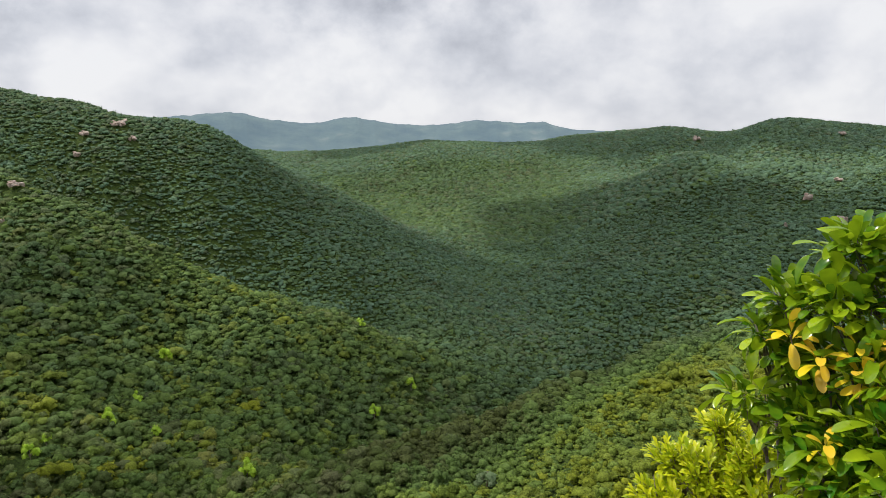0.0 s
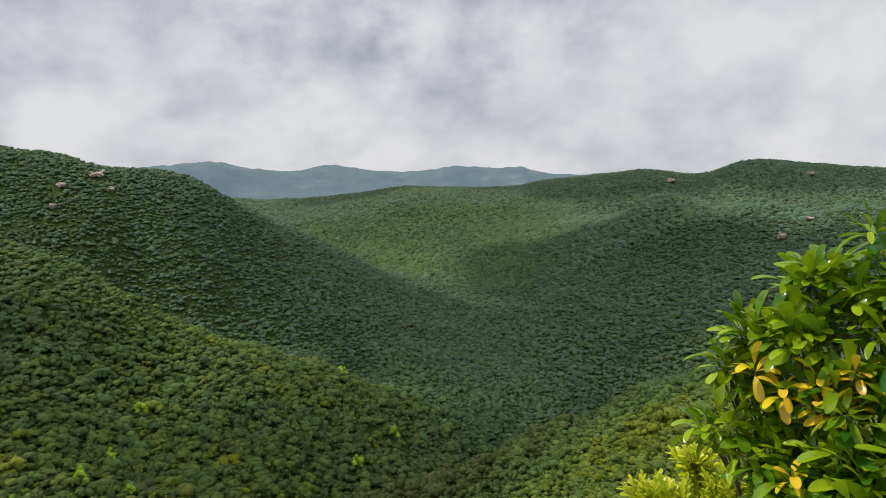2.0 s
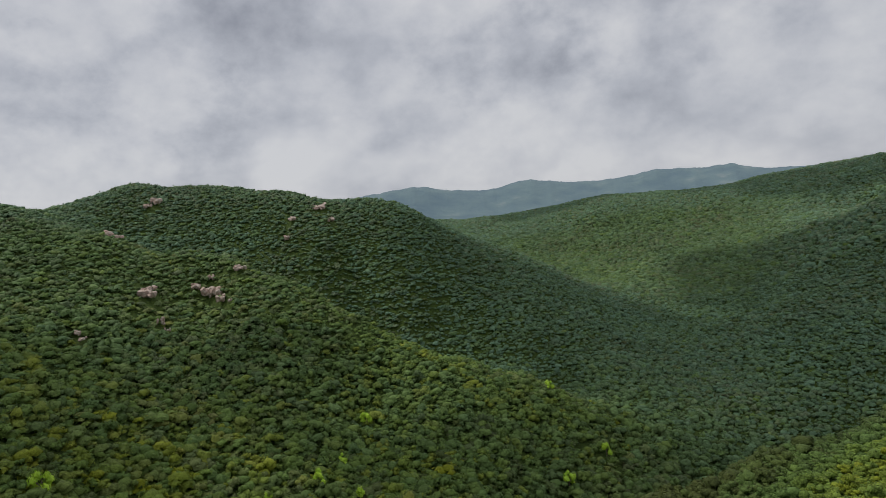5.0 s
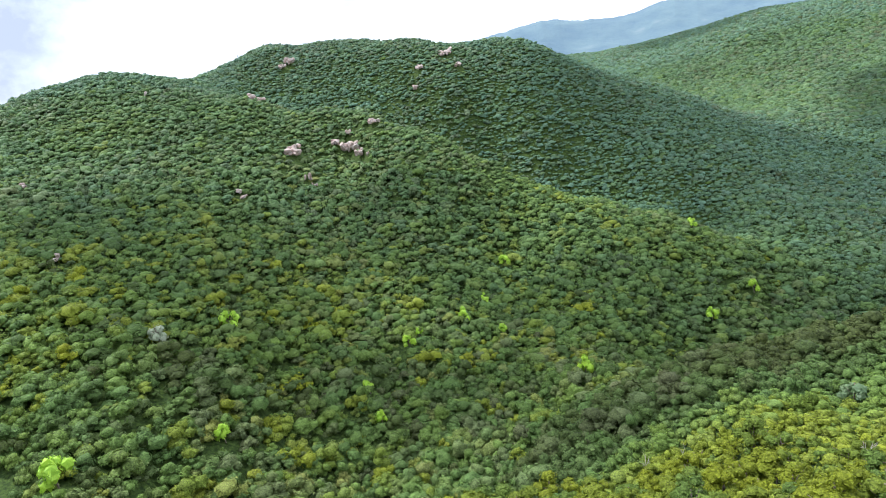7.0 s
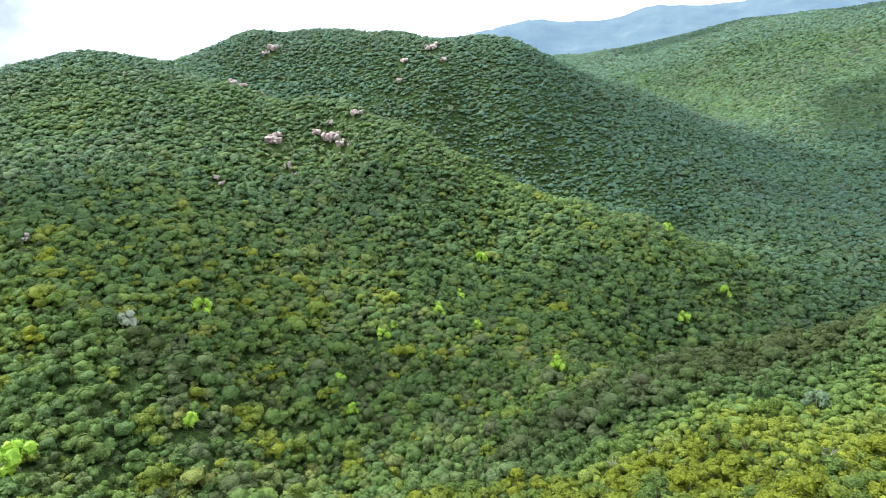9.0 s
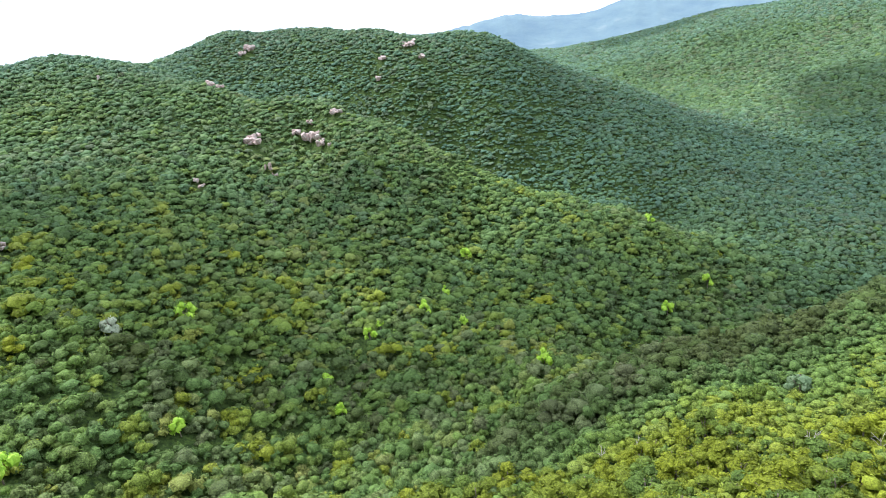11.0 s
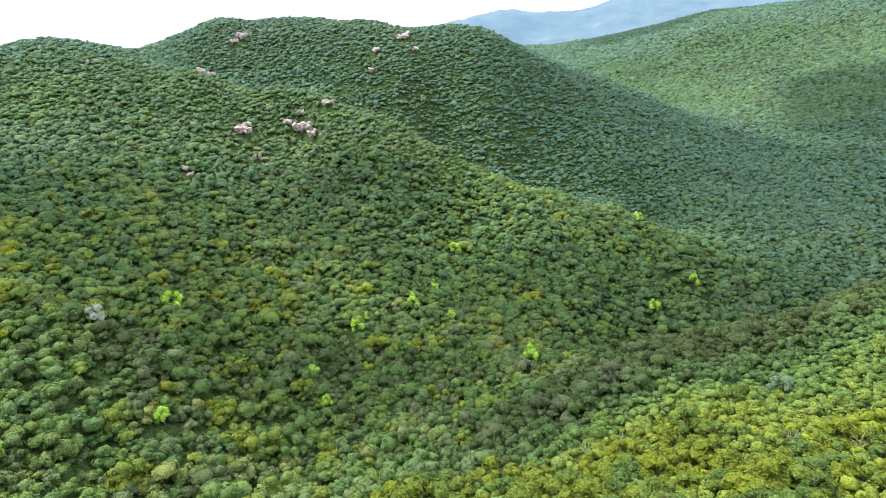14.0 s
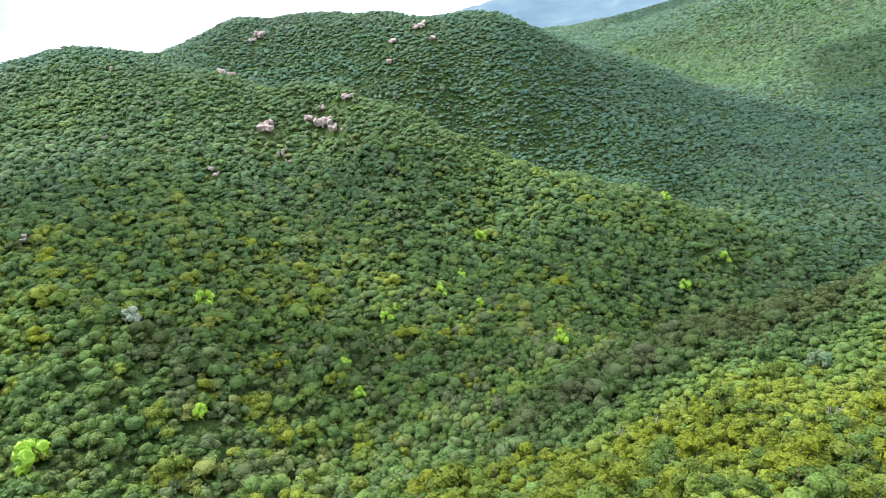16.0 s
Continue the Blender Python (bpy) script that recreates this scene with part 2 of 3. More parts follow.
own_spur_lee = [(-45, 570, -13.6), (-26.6, 470, -18.2), (-22, 425, -19.6), (-18.7, 385, -21), (-15, 360, -22.6), (-11.4, 335, -24.2), (-7.5, 312, -25.4), (-4, 292, -26.3), (2, 262, -27.8), (8, 240, -29.6)]
red_rock_slope = [(56.2, 480, -0.8), (58, 330, -7.1), (60, 240, -13.9), (61.9, 195, -19.7), (64, 160, -26), (49.9, 450, -2.1), (51.7, 330, -8.8),
                  (53.7, 240, -15.9), (55.8, 190, -22.9), (57.7, 165, -28.7), (36.4, 480, -4.9), (37.9, 360, -11.9), (39.5, 270, -19.2),
                  (41.3, 205, -26.4), (43.3, 165, -33.5), (24.3, 350, -17), (24.1, 250, -24.5), (18.1, 225, -27.1), (13, 310, -21.5), (70, 300, -8)]
red_rock_crest = [(43.3, 560, 1), (37.4, 530, -0.6), (34.6, 500, -1.4), (30.1, 490, -4.3), (27.1, 480, -6.2), (23.5, 470, -8.5), (19.2, 460, -11.2),
                  (14.5, 450, -12.9), (9.5, 435, -14.6), (7, 425, -16), (3.4, 400, -18.3)]
red_rock_lee = [(43.3, 640, -0.8), (37.4, 590, -3.2), (33, 560, -5.2), (30.1, 540, -7.2), (26, 525, -9.8), (22, 515, -12), (18, 505, -13.8), (13, 490, -15.2), (7, 465, -17.4)]
left_hump = [(70, 560, 1), (60.2, 600, 3.5), (57.8, 620, 4.1), (54.7, 640, 4.7), (52.3, 640, 4.6), (50, 640, 3.9), (47.1, 640, 2.7)]
left_hump_lee = [(70, 760, 0.2), (57.8, 780, 3), (50, 720, 2.9), (46, 690, 2)]
middle_hill_crest = [(44.9, 800, 3.7), (41.5, 800, 4.7), (36.4, 780, 4.1), (33.1, 760, 3.8), (29.6, 730, 3.4), (27.3, 725, 2.6), (22.8, 740, 2),
                     (19.8, 760, 1.5), (18.1, 780, 0.5), (15.4, 800, -1.1), (11.2, 820, -3), (6.8, 830, -5.3), (3.3, 800, -7.1), (-0.3, 740, -9.2)]
middle_hill_face = [(27.2, 620, -1), (18.9, 580, -5.9), (9.4, 540, -11.1), (1.8, 520, -14.3)]
middle_hill_lee = [(41.5, 1000, 2), (29.6, 900, 0.8), (21, 900, -1), (17, 920, -2.6), (13.5, 930, -4), (9, 930, -5.6), (5, 910, -7.2)]
valley_floor = [(-4.5, 680, -12), (-7.6, 580, -14.7), (-9.2, 500, -17.1), (-6.1, 440, -19.2)]
sunny_slope = [(4.2, 1200, -3.2), (-5.8, 1200, -2.2), (-10.8, 1200, -1.6), (-0.8, 1000, -5.7), (-5.9, 850, -8.2), (-10.9, 880, -7.1)]
plateau_crest = [(17.7, 1500, 0.3), (11.1, 1450, -0.3), (7.2, 1400, -0.4), (2.2, 1350, 0.3), (-3.3, 1350, 0.3), (-7.3, 1350, 0.4)]
right_hill_crest = [(-15.6, 1100, -2.1), (-20, 1000, -0.7), (-22.2, 950, -0.5), (-28.4, 900, -1), (-34.6, 850, -1.4), (-45, 850, -1.2)]
right_hill_face = [(-20.4, 750, -6.8), (-29, 620, -8.6), (-16, 600, -11.8), (-25.3, 500, -13.9), (-29.8, 780, -4.2), (-31.9, 690, -6.1), (-45, 620, -8)]
right_hill_lee = [(-17, 1180, -2.8), (-20, 1150, -2.6), (-24, 1110, -2.8), (-28.4, 1060, -3.2), (-34.6, 1020, -3.6), (-45, 1020, -3.4)]
skyline_crest = [(-8.7, 1450, 0.8), (-11.2, 1450, 1.2), (-14.9, 1430, 1.2), (-19.5, 1400, 1.6), (-21.7, 1400, 1.3), (-24.2, 1400, 1.2),
                 (-25.8, 1400, 2.1), (-27.8, 1400, 2.5), (-31.2, 1400, 1.9), (-34.3, 1400, 1.6), (-45, 1400, 2)]
far_plain = [(b, r, e) for b in (-45, -25, -5, 15, 35, 55, 70) for r, e in ((1900, -0.6), (3000, -1.4), (4900, -1.2))]

LINES = np.array(near_brow + own_spur_crest + own_spur_face + own_spur_lee + red_rock_slope + red_rock_crest + red_rock_lee + left_hump
                 + left_hump_lee + middle_hill_crest + middle_hill_face + middle_hill_lee + valley_floor + sunny_slope + plateau_crest
                 + right_hill_crest + right_hill_face + right_hill_lee + skyline_crest + far_plain)


def chart(bearing, r):
    return np.stack([bearing / 9.0, 2.6 * np.log(r)], -1)


def kernel(a, b):
    return np.sqrt(((a[:, None] - b[None]) ** 2).sum(-1) + 0.03)


KNOTS = chart(LINES[:, 0], LINES[:, 1])
_n = len(KNOTS)
_side = np.c_[np.ones(_n), KNOTS]
_full = np.block([[kernel(KNOTS, KNOTS) - 0.01 * np.eye(_n), _side], [_side.T, np.zeros((3, 3))]])
WEIGHTS = np.linalg.solve(_full, np.r_[np.tan(np.radians(LINES[:, 2])), 0, 0, 0])


def smoothstep(a, b, x):
    t = np.clip((x - a) / (b - a), 0, 1)
    return t * t * (3 - 2 * t)


def land(x, y):
    """Height of the ground at places of the plan."""
    x, y = np.asarray(x, float), np.asarray(y, float)
    shape = x.shape
    x, y = x.ravel(), y.ravel()
    r = np.maximum(np.hypot(x, y), 0.9)
    bearing = np.degrees(np.arctan2(-x, y))
    c = chart(np.clip(bearing, -45, 70), np.minimum(r, 4900))
    slope = np.concatenate([np.c_[kernel(q, KNOTS), np.ones(len(q)), q] @ WEIGHTS for q in np.array_split(c, max(1, len(c) // 20000))])
    front = r * slope
    rough = 0.5 * value_noise(x / 95, y / 95, 3) + 0.28 * value_noise(x / 41, y / 41, 4) + 0.15 * value_noise(x / 17, y / 17, 5)
    front = front + rough * smoothstep(60, 300, r) * np.minimum(r, 700) * 0.0065
    front = front - 3.4 * smoothstep(60, 120, r) - 15.0 * smoothstep(900, 1350, r)  # the lines above follow the tops of the trees
    # behind the viewer the ground climbs to a rounded top and sinks away again
    behind = -1.6 + 14 * smoothstep(2, 70, r) - 130 * smoothstep(120, 1500, r)
    aside = np.maximum(np.maximum(bearing - 72, -47 - bearing), 0)
    k = smoothstep(4, 55, aside)
    flat = smoothstep(1.6, 0.8, r)
    z = front * (1 - k) + behind * k
    return (EYE + z * (1 - flat) - 1.6 * flat).reshape(shape)


def ground_sheet():
    bearings = np.radians(np.r_[np.arange(-50, 76, 0.5), np.arange(76, 310, 3.0)])
    radii = np.r_[0.25, np.exp(np.linspace(math.log(0.7), math.log(80), 60)), np.exp(np.linspace(math.log(82), math.log(1700), 200)),
                  np.exp(np.linspace(math.log(1750), math.log(4900), 26))]
    b, r = np.meshgrid(bearings, radii)
    x, y = -np.sin(b) * r, np.cos(b) * r
    verts = np.c_[x.ravel(), y.ravel(), land(x, y).ravel()]
    nb, nr = len(bearings), len(radii)
    i, j = np.meshgrid(np.arange(nr - 1), np.arange(nb), indexing="ij")
    a, b2 = (i * nb + j).ravel(), (i * nb + (j + 1) % nb).ravel()
    c, d = a + nb, b2 + nb
    tris = np.r_[np.c_[a, b2, d], np.c_[a, d, c]]
    middle = len(verts)
    verts = np.r_[verts, [[0, 0, EYE - 1.6]]]
    k = np.arange(nb)
    tris = np.r_[tris, np.c_[np.full(nb, middle), (k + 1) % nb, k]]
    return mesh_of("ground", verts, tris[:, ::-1], GROUND)


ground = tagged(new("ground", ground_sheet()), "hilly ground under dense dry forest, green undergrowth and bare earth", "ground", kind="structure")


def mountain_range():
    """A far range with spurs on its flanks."""
    crest = [(34, 1.9), (23.7, 2.2), (21.1, 2.4), (18.4, 2.7), (17.1, 2.6), (14.8, 2.1), (11.5, 1.8), (7.9, 2.45), (4.2, 1.75), (0.2, 1.7),
             (-2.8, 2.15), (-6.8, 1.9), (-8.7, 2.0), (-11.2, 1.3), (-20, 1.0), (-40, 0.8)]
    cb, ce = np.array(crest[::-1]).T
    bs = np.arange(-40, 34.01, 0.12)
    top = np.interp(bs, cb, ce)
    top = np.convolve(np.pad(top, 4, mode="edge"), np.ones(9) / 9, "valid")
    top = top + 0.05 * value_noise(bs * 1.7, bs * 0, 8) + 0.02 * value_noise(bs * 6, bs * 0, 9)
    rs = np.linspace(3300, 4800, 26)
    b, r = np.meshgrid(bs, rs)
    climb = smoothstep(3300, 4200, r) - 0.6 * smoothstep(4250, 4800, r)
    spur = value_noise(b * 0.55, r / 900, 10) + 0.5 * value_noise(b * 1.5, r / 420, 11)
    e = -1.6 + (top[None] + 1.6) * climb + 0.16 * spur * np.sin(np.clip(climb, 0, 1) * math.pi)
    a = np.radians(b)
    verts = np.c_[(-np.sin(a) * r).ravel(), (np.cos(a) * r).ravel(), (EYE + r * np.tan(np.radians(e))).ravel()]
    nb = len(bs)
    i, j = np.meshgrid(np.arange(len(rs) - 1), np.arange(nb - 1), indexing="ij")
    p = (i * nb + j).ravel()
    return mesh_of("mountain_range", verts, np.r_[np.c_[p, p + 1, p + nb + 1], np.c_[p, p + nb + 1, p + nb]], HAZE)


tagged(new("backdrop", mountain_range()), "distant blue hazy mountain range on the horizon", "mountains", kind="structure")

# ---------------------------------------------------------------- the forest
rng = np.random.RandomState(7)
PHI = (1 + 5 ** 0.5) / 2
ICO_V = np.array([(-1, PHI, 0), (1, PHI, 0), (-1, -PHI, 0), (1, -PHI, 0), (0, -1, PHI), (0, 1, PHI), (0, -1, -PHI), (0, 1, -PHI),
                  (PHI, 0, -1), (PHI, 0, 1), (-PHI, 0, -1), (-PHI, 0, 1)]) / math.hypot(1, PHI)
ICO_F = np.array([(0, 11, 5), (0, 5, 1), (0, 1, 7), (0, 7, 10), (0, 10, 11), (1, 5, 9), (5, 11, 4), (11, 10, 2), (10, 7, 6), (7, 1, 8),
                  (3, 9, 4), (3, 4, 2), (3, 2, 6), (3, 6, 8), (3, 8, 9), (4, 9, 5), (2, 4, 11), (6, 2, 10), (8, 6, 7), (9, 8, 1)])


def tree_crown(lobes, sprays, size, seed, full=False):
    """A crown one metre across, its foot at zero: uneven boughs heaped up at odd heights, with sprays of leaves standing off them."""
    rs = np.random.RandomState(seed)
    verts, tris = [], []
    count = 0
    flat = rs.uniform(0.72, 1.12)
    long = rs.uniform(1.0, 1.35)
    stretch = np.array([long, 1 / long, flat])
    for k in range(lobes):
        if lobes == 1:
            mid, rad = np.array([0, 0, 0.42]), 0.5 * np.array([1, 1, 0.85])
        else:
            high = (k + 0.5) / lobes
            off = 0.37 * math.sqrt(1 - 0.9 * high) * rs.uniform(0.55, 1.25)
            a = k * 2.4 + rs.uniform(-0.8, 0.8)
            mid = np.array([math.cos(a) * off, math.sin(a) * off, 0.26 + 0.40 * high + rs.uniform(-0.12, 0.12)])
            rad = np.array([1, 1, 0.72]) * rs.uniform(0.65, 1.35) * 0.43 / lobes ** 0.38
        mid = mid * stretch
        low = 0.58 if lobes < 3 else 0.7
        verts.append(mid + ICO_V * rad * rs.uniform(low, 1.9 - low, (12, 1)) * 0.92)
        tris.append(ICO_F[ICO_V[ICO_F].mean(1)[:, 2] > -0.3] + count)
        count += 12
        for _ in range(sprays // lobes):
            d = rs.normal(size=3)
            d[2] = abs(d[2]) * 1.1 - 0.3
            d /= np.linalg.norm(d)
            at = mid + d * rad * rs.uniform(0.86, 1.06)
            lean = d + rs.normal(size=3) * 0.38 + (0, 0, 0.3)
            lean /= np.linalg.norm(lean)
            u = np.cross(lean, rs.normal(size=3))
            u /= np.linalg.norm(u)
            v = np.cross(lean, u)
            s = size * rs.uniform(0.65, 1.35)
            if full:
                verts.append(np.array([at + u * s, at + v * s * 0.7 + lean * s * 0.22, at - u * s * 0.9, at - v * s * 0.75 + lean * s * 0.1]))
                tris.append(np.array([(0, 1, 2), (0, 2, 3)]) + count)
                count += 4
            else:
                verts.append(np.array([at + u * s, at + v * s - u * s * 0.3, at - v * s * 0.9 - u * s * 0.6]))
                tris.append(np.array([(0, 1, 2)]) + count)
                count += 3
    return np.concatenate(verts), np.concatenate(tris)


def scatter(r0, r1, b0, b1, step):
    """Places on a shaken grid inside a sector of the plan."""
    n = int(r1 / step) + 1
    x, y = np.meshgrid(np.arange(-n, n + 1), np.arange(-n, n + 1))
    x = x * step + ((y % 2) * 0.5) * step + rng.uniform(-0.4, 0.4, x.shape) * step
    y = y * step + rng.uniform(-0.4, 0.4, y.shape) * step
    r, b = np.hypot(x, y), np.degrees(np.arctan2(-x, y))
    ok = (r >= r0) & (r < r1) & (b > b0) & (b < b1)
    return x[ok], y[ok]


def scrub(x, y):
    """How far a place lies on the sunny scrub of the viewer's own spur, 0 to 1."""
    r, b = np.hypot(x, y), np.degrees(np.arctan2(-x, y))
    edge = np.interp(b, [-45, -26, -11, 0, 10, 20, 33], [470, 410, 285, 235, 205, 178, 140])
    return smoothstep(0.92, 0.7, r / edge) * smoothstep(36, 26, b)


def tones(x, y):
    r, b = np.hypot(x, y), np.degrees(np.arctan2(-x, y))
    olive = smoothstep(22, 48, b) * smoothstep(430, 230, r)
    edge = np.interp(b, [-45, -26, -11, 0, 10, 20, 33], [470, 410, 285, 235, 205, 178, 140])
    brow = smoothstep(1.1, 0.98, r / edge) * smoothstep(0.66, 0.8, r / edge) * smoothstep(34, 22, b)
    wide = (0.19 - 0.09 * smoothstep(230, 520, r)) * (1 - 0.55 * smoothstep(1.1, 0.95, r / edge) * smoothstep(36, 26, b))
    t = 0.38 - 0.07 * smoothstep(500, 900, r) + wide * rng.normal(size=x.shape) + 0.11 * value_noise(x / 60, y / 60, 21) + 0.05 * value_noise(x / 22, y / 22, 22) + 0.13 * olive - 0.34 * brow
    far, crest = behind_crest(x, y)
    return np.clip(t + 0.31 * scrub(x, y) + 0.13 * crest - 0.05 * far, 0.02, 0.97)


def behind_crest(x, y):
    """0 on the viewer's side of the red-rock crest, 1 on the far side of it."""
    r, b = np.hypot(x, y), np.degrees(np.arctan2(-x, y))
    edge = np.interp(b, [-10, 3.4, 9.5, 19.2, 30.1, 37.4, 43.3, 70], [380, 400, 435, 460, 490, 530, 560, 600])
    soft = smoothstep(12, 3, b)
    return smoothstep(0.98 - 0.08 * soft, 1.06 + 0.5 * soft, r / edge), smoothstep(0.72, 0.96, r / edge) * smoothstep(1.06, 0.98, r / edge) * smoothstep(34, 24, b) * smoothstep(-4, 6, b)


def haze_share(x, y):
    """Share of pale blue-green haze put into leaf colour: strong in the valley and on the middle hill, slight on the
    near dry slopes.
    """
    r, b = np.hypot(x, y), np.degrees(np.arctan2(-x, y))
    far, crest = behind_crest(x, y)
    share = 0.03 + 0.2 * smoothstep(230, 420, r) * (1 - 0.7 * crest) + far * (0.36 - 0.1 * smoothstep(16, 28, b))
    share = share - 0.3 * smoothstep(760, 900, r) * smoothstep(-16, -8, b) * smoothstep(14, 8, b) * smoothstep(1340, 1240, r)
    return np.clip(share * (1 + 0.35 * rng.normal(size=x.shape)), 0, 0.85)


def woods(name, x, y, width, shapes, mat, label, sink=0.12, high=0.85):
    pick = rng.randint(len(shapes), size=len(x))
    turn, tall = rng.uniform(0, 2 * math.pi, len(x)), rng.uniform(0.78, 1.2, len(x)) * (1 - 0.12 * smoothstep(8, 12, width)) * high
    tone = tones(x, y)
    # some are half bare or in pale flower
    parched = np.clip(rng.uniform(-1.3, 1.0, len(x)), 0, 1) * np.clip(0.6 + value_noise(x / 70, y / 70, 23), 0, 1) * (1 - 0.8 * scrub(x, y))
    green = haze_share(x, y)
    z = land(x, y)
    verts, tris, tint, grey, blue, base = [], [], [], [], [], 0
    for k, (sv, st) in enumerate(shapes):
        m = np.flatnonzero(pick == k)
        if not len(m):
            continue
        c, s = np.cos(turn[m])[:, None], np.sin(turn[m])[:, None]
        wd = width[m][:, None]
        vx = (sv[:, 0] * c - sv[:, 1] * s) * wd + x[m][:, None]
        vy = (sv[:, 0] * s + sv[:, 1] * c) * wd + y[m][:, None]
        vz = (sv[:, 2] - sink) * wd * tall[m][:, None] + z[m][:, None]
        verts.append(np.stack([vx, vy, vz], -1).reshape(-1, 3))
        tris.append((st[None] + (np.arange(len(m)) * len(sv))[:, None, None]).reshape(-1, 3) + base)
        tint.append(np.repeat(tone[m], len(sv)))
        grey.append(np.repeat(parched[m], len(sv)))
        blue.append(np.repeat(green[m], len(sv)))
        base += len(m) * len(sv)
    me = mesh_of(name, np.concatenate(verts), np.concatenate(tris), mat, np.concatenate(tint), np.concatenate(grey))
    me.attributes.new("haze_tint", "FLOAT", "POINT").data.foreach_set("value", np.concatenate(blue).astype(np.float32))
    return tagged(new(name, me), label, "forest", kind="stuff")



BOULDERS = [(41.0, 456, 16, 8), (37.3, 483, 8.5, 7), (36.5, 478, 12.5, 11), (35.9, 470, 10, 9.5), (35.4, 458, 8, 6), (36.1, 488, 6, 7), (34.9, 450, 4.7, 4),
            (33.8, 476, 10, 5), (43.4, 556, 11, 5), (42.7, 552, 9, 5), (39.7, 752, 15.5, 9), (40.3, 745, 9, 6), (29.6, 640, 6.8, 8), (40.4, 424, 6, 9),
            (40.0, 419, 4, 4), (46.5, 389, 5.5, 4), (46.0, 385, 4.8, 3.2), (51.3, 552, 4, 7), (61.5, 414, 5.2, 3.6), (61.2, 305, 5.4, 3.8)]
FAR_BOULDERS = [(29.0, 660, 11.5, 5), (25.7, 664, 9.4, 5), (26.7, 682, 9.6, 5), (45.2, 600, 9, 5), (-29.7, 782, 11, 9.5), (-31.9, 690, 16, 14),
                (-31.7, 824, 10, 5), (-28.5, 692, 5, 8.5), (-21.4, 1384, 17, 8.5), (26.5, 690, 16, 4.5), (-31.7, 1360, 14.5, 8)]
# bearing, distance, width, colour: trees that stand out of the forest
MARKED = [(55.9, 229, 6.1, "white"), (-4.2, 173, 8.4, "grey"), (50.0, 246, 7.0, "fresh"), (33.6, 261, 4.6, "fresh"), (34.7, 249, 5.3, "fresh"),
          (18.3, 220, 6.6, "fresh"), (39.4, 215, 5.0, "fresh"), (38.9, 196, 4.5, "fresh"), (24.4, 345, 7.0, "fresh"), (7.6, 407, 6.6, "fresh"),
          (26.8, 295, 5.0, "fresh"), (25.6, 267, 5.4, "fresh"), (29.1, 276, 4.9, "fresh"), (66.2, 168, 6.8, "fresh"), (53.2, 183, 4.9, "fresh"),
          (6.8, 277, 6.0, "fresh"), (6.5, 315, 6.4, "fresh"), (3.0, 357, 6.8, "fresh")]

DEAD = [(-5.3, 126), (10.1, 134), (13.6, 133), (-10.3, 126)]


def spot(bearing, r):
    a = radians(bearing)
    return -math.sin(a) * r, math.cos(a) * r


def clear_of(x, y):
    """False where a boulder or a marked tree stands."""
    ok = np.ones(len(x), bool)
    for b, r, wide, colour in MARKED:
        px, py = spot(b, r)
        ok &= np.hypot(x - px, y - py) > 0.5 * wide + 0.8
    for b, r, wide, *_ in BOULDERS + FAR_BOULDERS:
        px, py = spot(b, r)
        qx, qy = spot(b, r - 0.45 * wide)
        ok &= (np.hypot(x - px, y - py) > 0.36 * wide + 0.8) & (np.hypot(x - qx, y - qy) > 0.34 * wide + 0.8)
    return ok


def in_sight(x, y):
    """True where a treetop rises over the crests in front of it; the lee slopes get plainer trees."""
    bs, rs = np.arange(-44, 70.1, 0.5), np.exp(np.linspace(math.log(60), math.log(1600), 200))
    b, r = np.meshgrid(np.radians(bs), rs, indexing="ij")
    rise = (land(-np.sin(b) * r, np.cos(b) * r) + 3.5 - EYE) / r
    over = np.maximum.accumulate(rise, axis=1)
    d, w = np.hypot(x, y), np.degrees(np.arctan2(-x, y))
    i = np.clip(np.round((w + 44) / 0.5).astype(int), 0, len(bs) - 1)
    j = np.clip(np.searchsorted(rs, d - 12) - 1, 0, len(rs) - 1)
    return (land(x, y) + 8.0 - EYE) / d > over[i, j]


close_shapes = [tree_crown(6, 180, 0.048, 100 + k) for k in range(18)]
near_shapes = [tree_crown(4, 56, 0.066, 150 + k) for k in range(16)]
mid_shapes = [tree_crown(2, 12, 0.1, 200 + k) for k in range(14)]
far_shapes = [tree_crown(1, 7, 0.125, 300 + k) for k in range(12)]
bush_shapes = [tree_crown(3, 30, 0.082, 360 + k) for k in range(12)]
lee_shapes = [tree_crown(1, 2, 0.16, 330 + k) for k in range(8)]

nx, ny = scatter(74, 420, -43, 69, 4.2)
keep = clear_of(nx, ny)
nx, ny = nx[keep], ny[keep]
nw = np.clip(rng.lognormal(math.log(6.9), 0.30, len(nx)), 3.6, 12.5) * (1 - 0.25 * scrub(nx, ny))
order = np.argsort(np.hypot(nx, ny) + 1000.0 * ((np.degrees(np.arctan2(-nx, ny)) > 40) | (np.degrees(np.arctan2(-nx, ny)) < -12)))
order = order[np.hypot(nx, ny)[order] > 86]
lone, rest = order[:280], np.setdiff1d(np.arange(len(nx)), order[:280])
close = rest[np.hypot(nx[rest], ny[rest]) < 232]
rest = np.setdiff1d(rest, close)
close = close[(scrub(nx[close], ny[close]) < 0.4) | (rng.uniform(size=len(close)) < 0.4)]
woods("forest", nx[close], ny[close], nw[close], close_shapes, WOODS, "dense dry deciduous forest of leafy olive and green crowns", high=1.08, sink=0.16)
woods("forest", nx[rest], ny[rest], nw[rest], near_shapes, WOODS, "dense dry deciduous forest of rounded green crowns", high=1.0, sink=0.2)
bx, by = scatter(74, 400, -43, 36, 2.75)
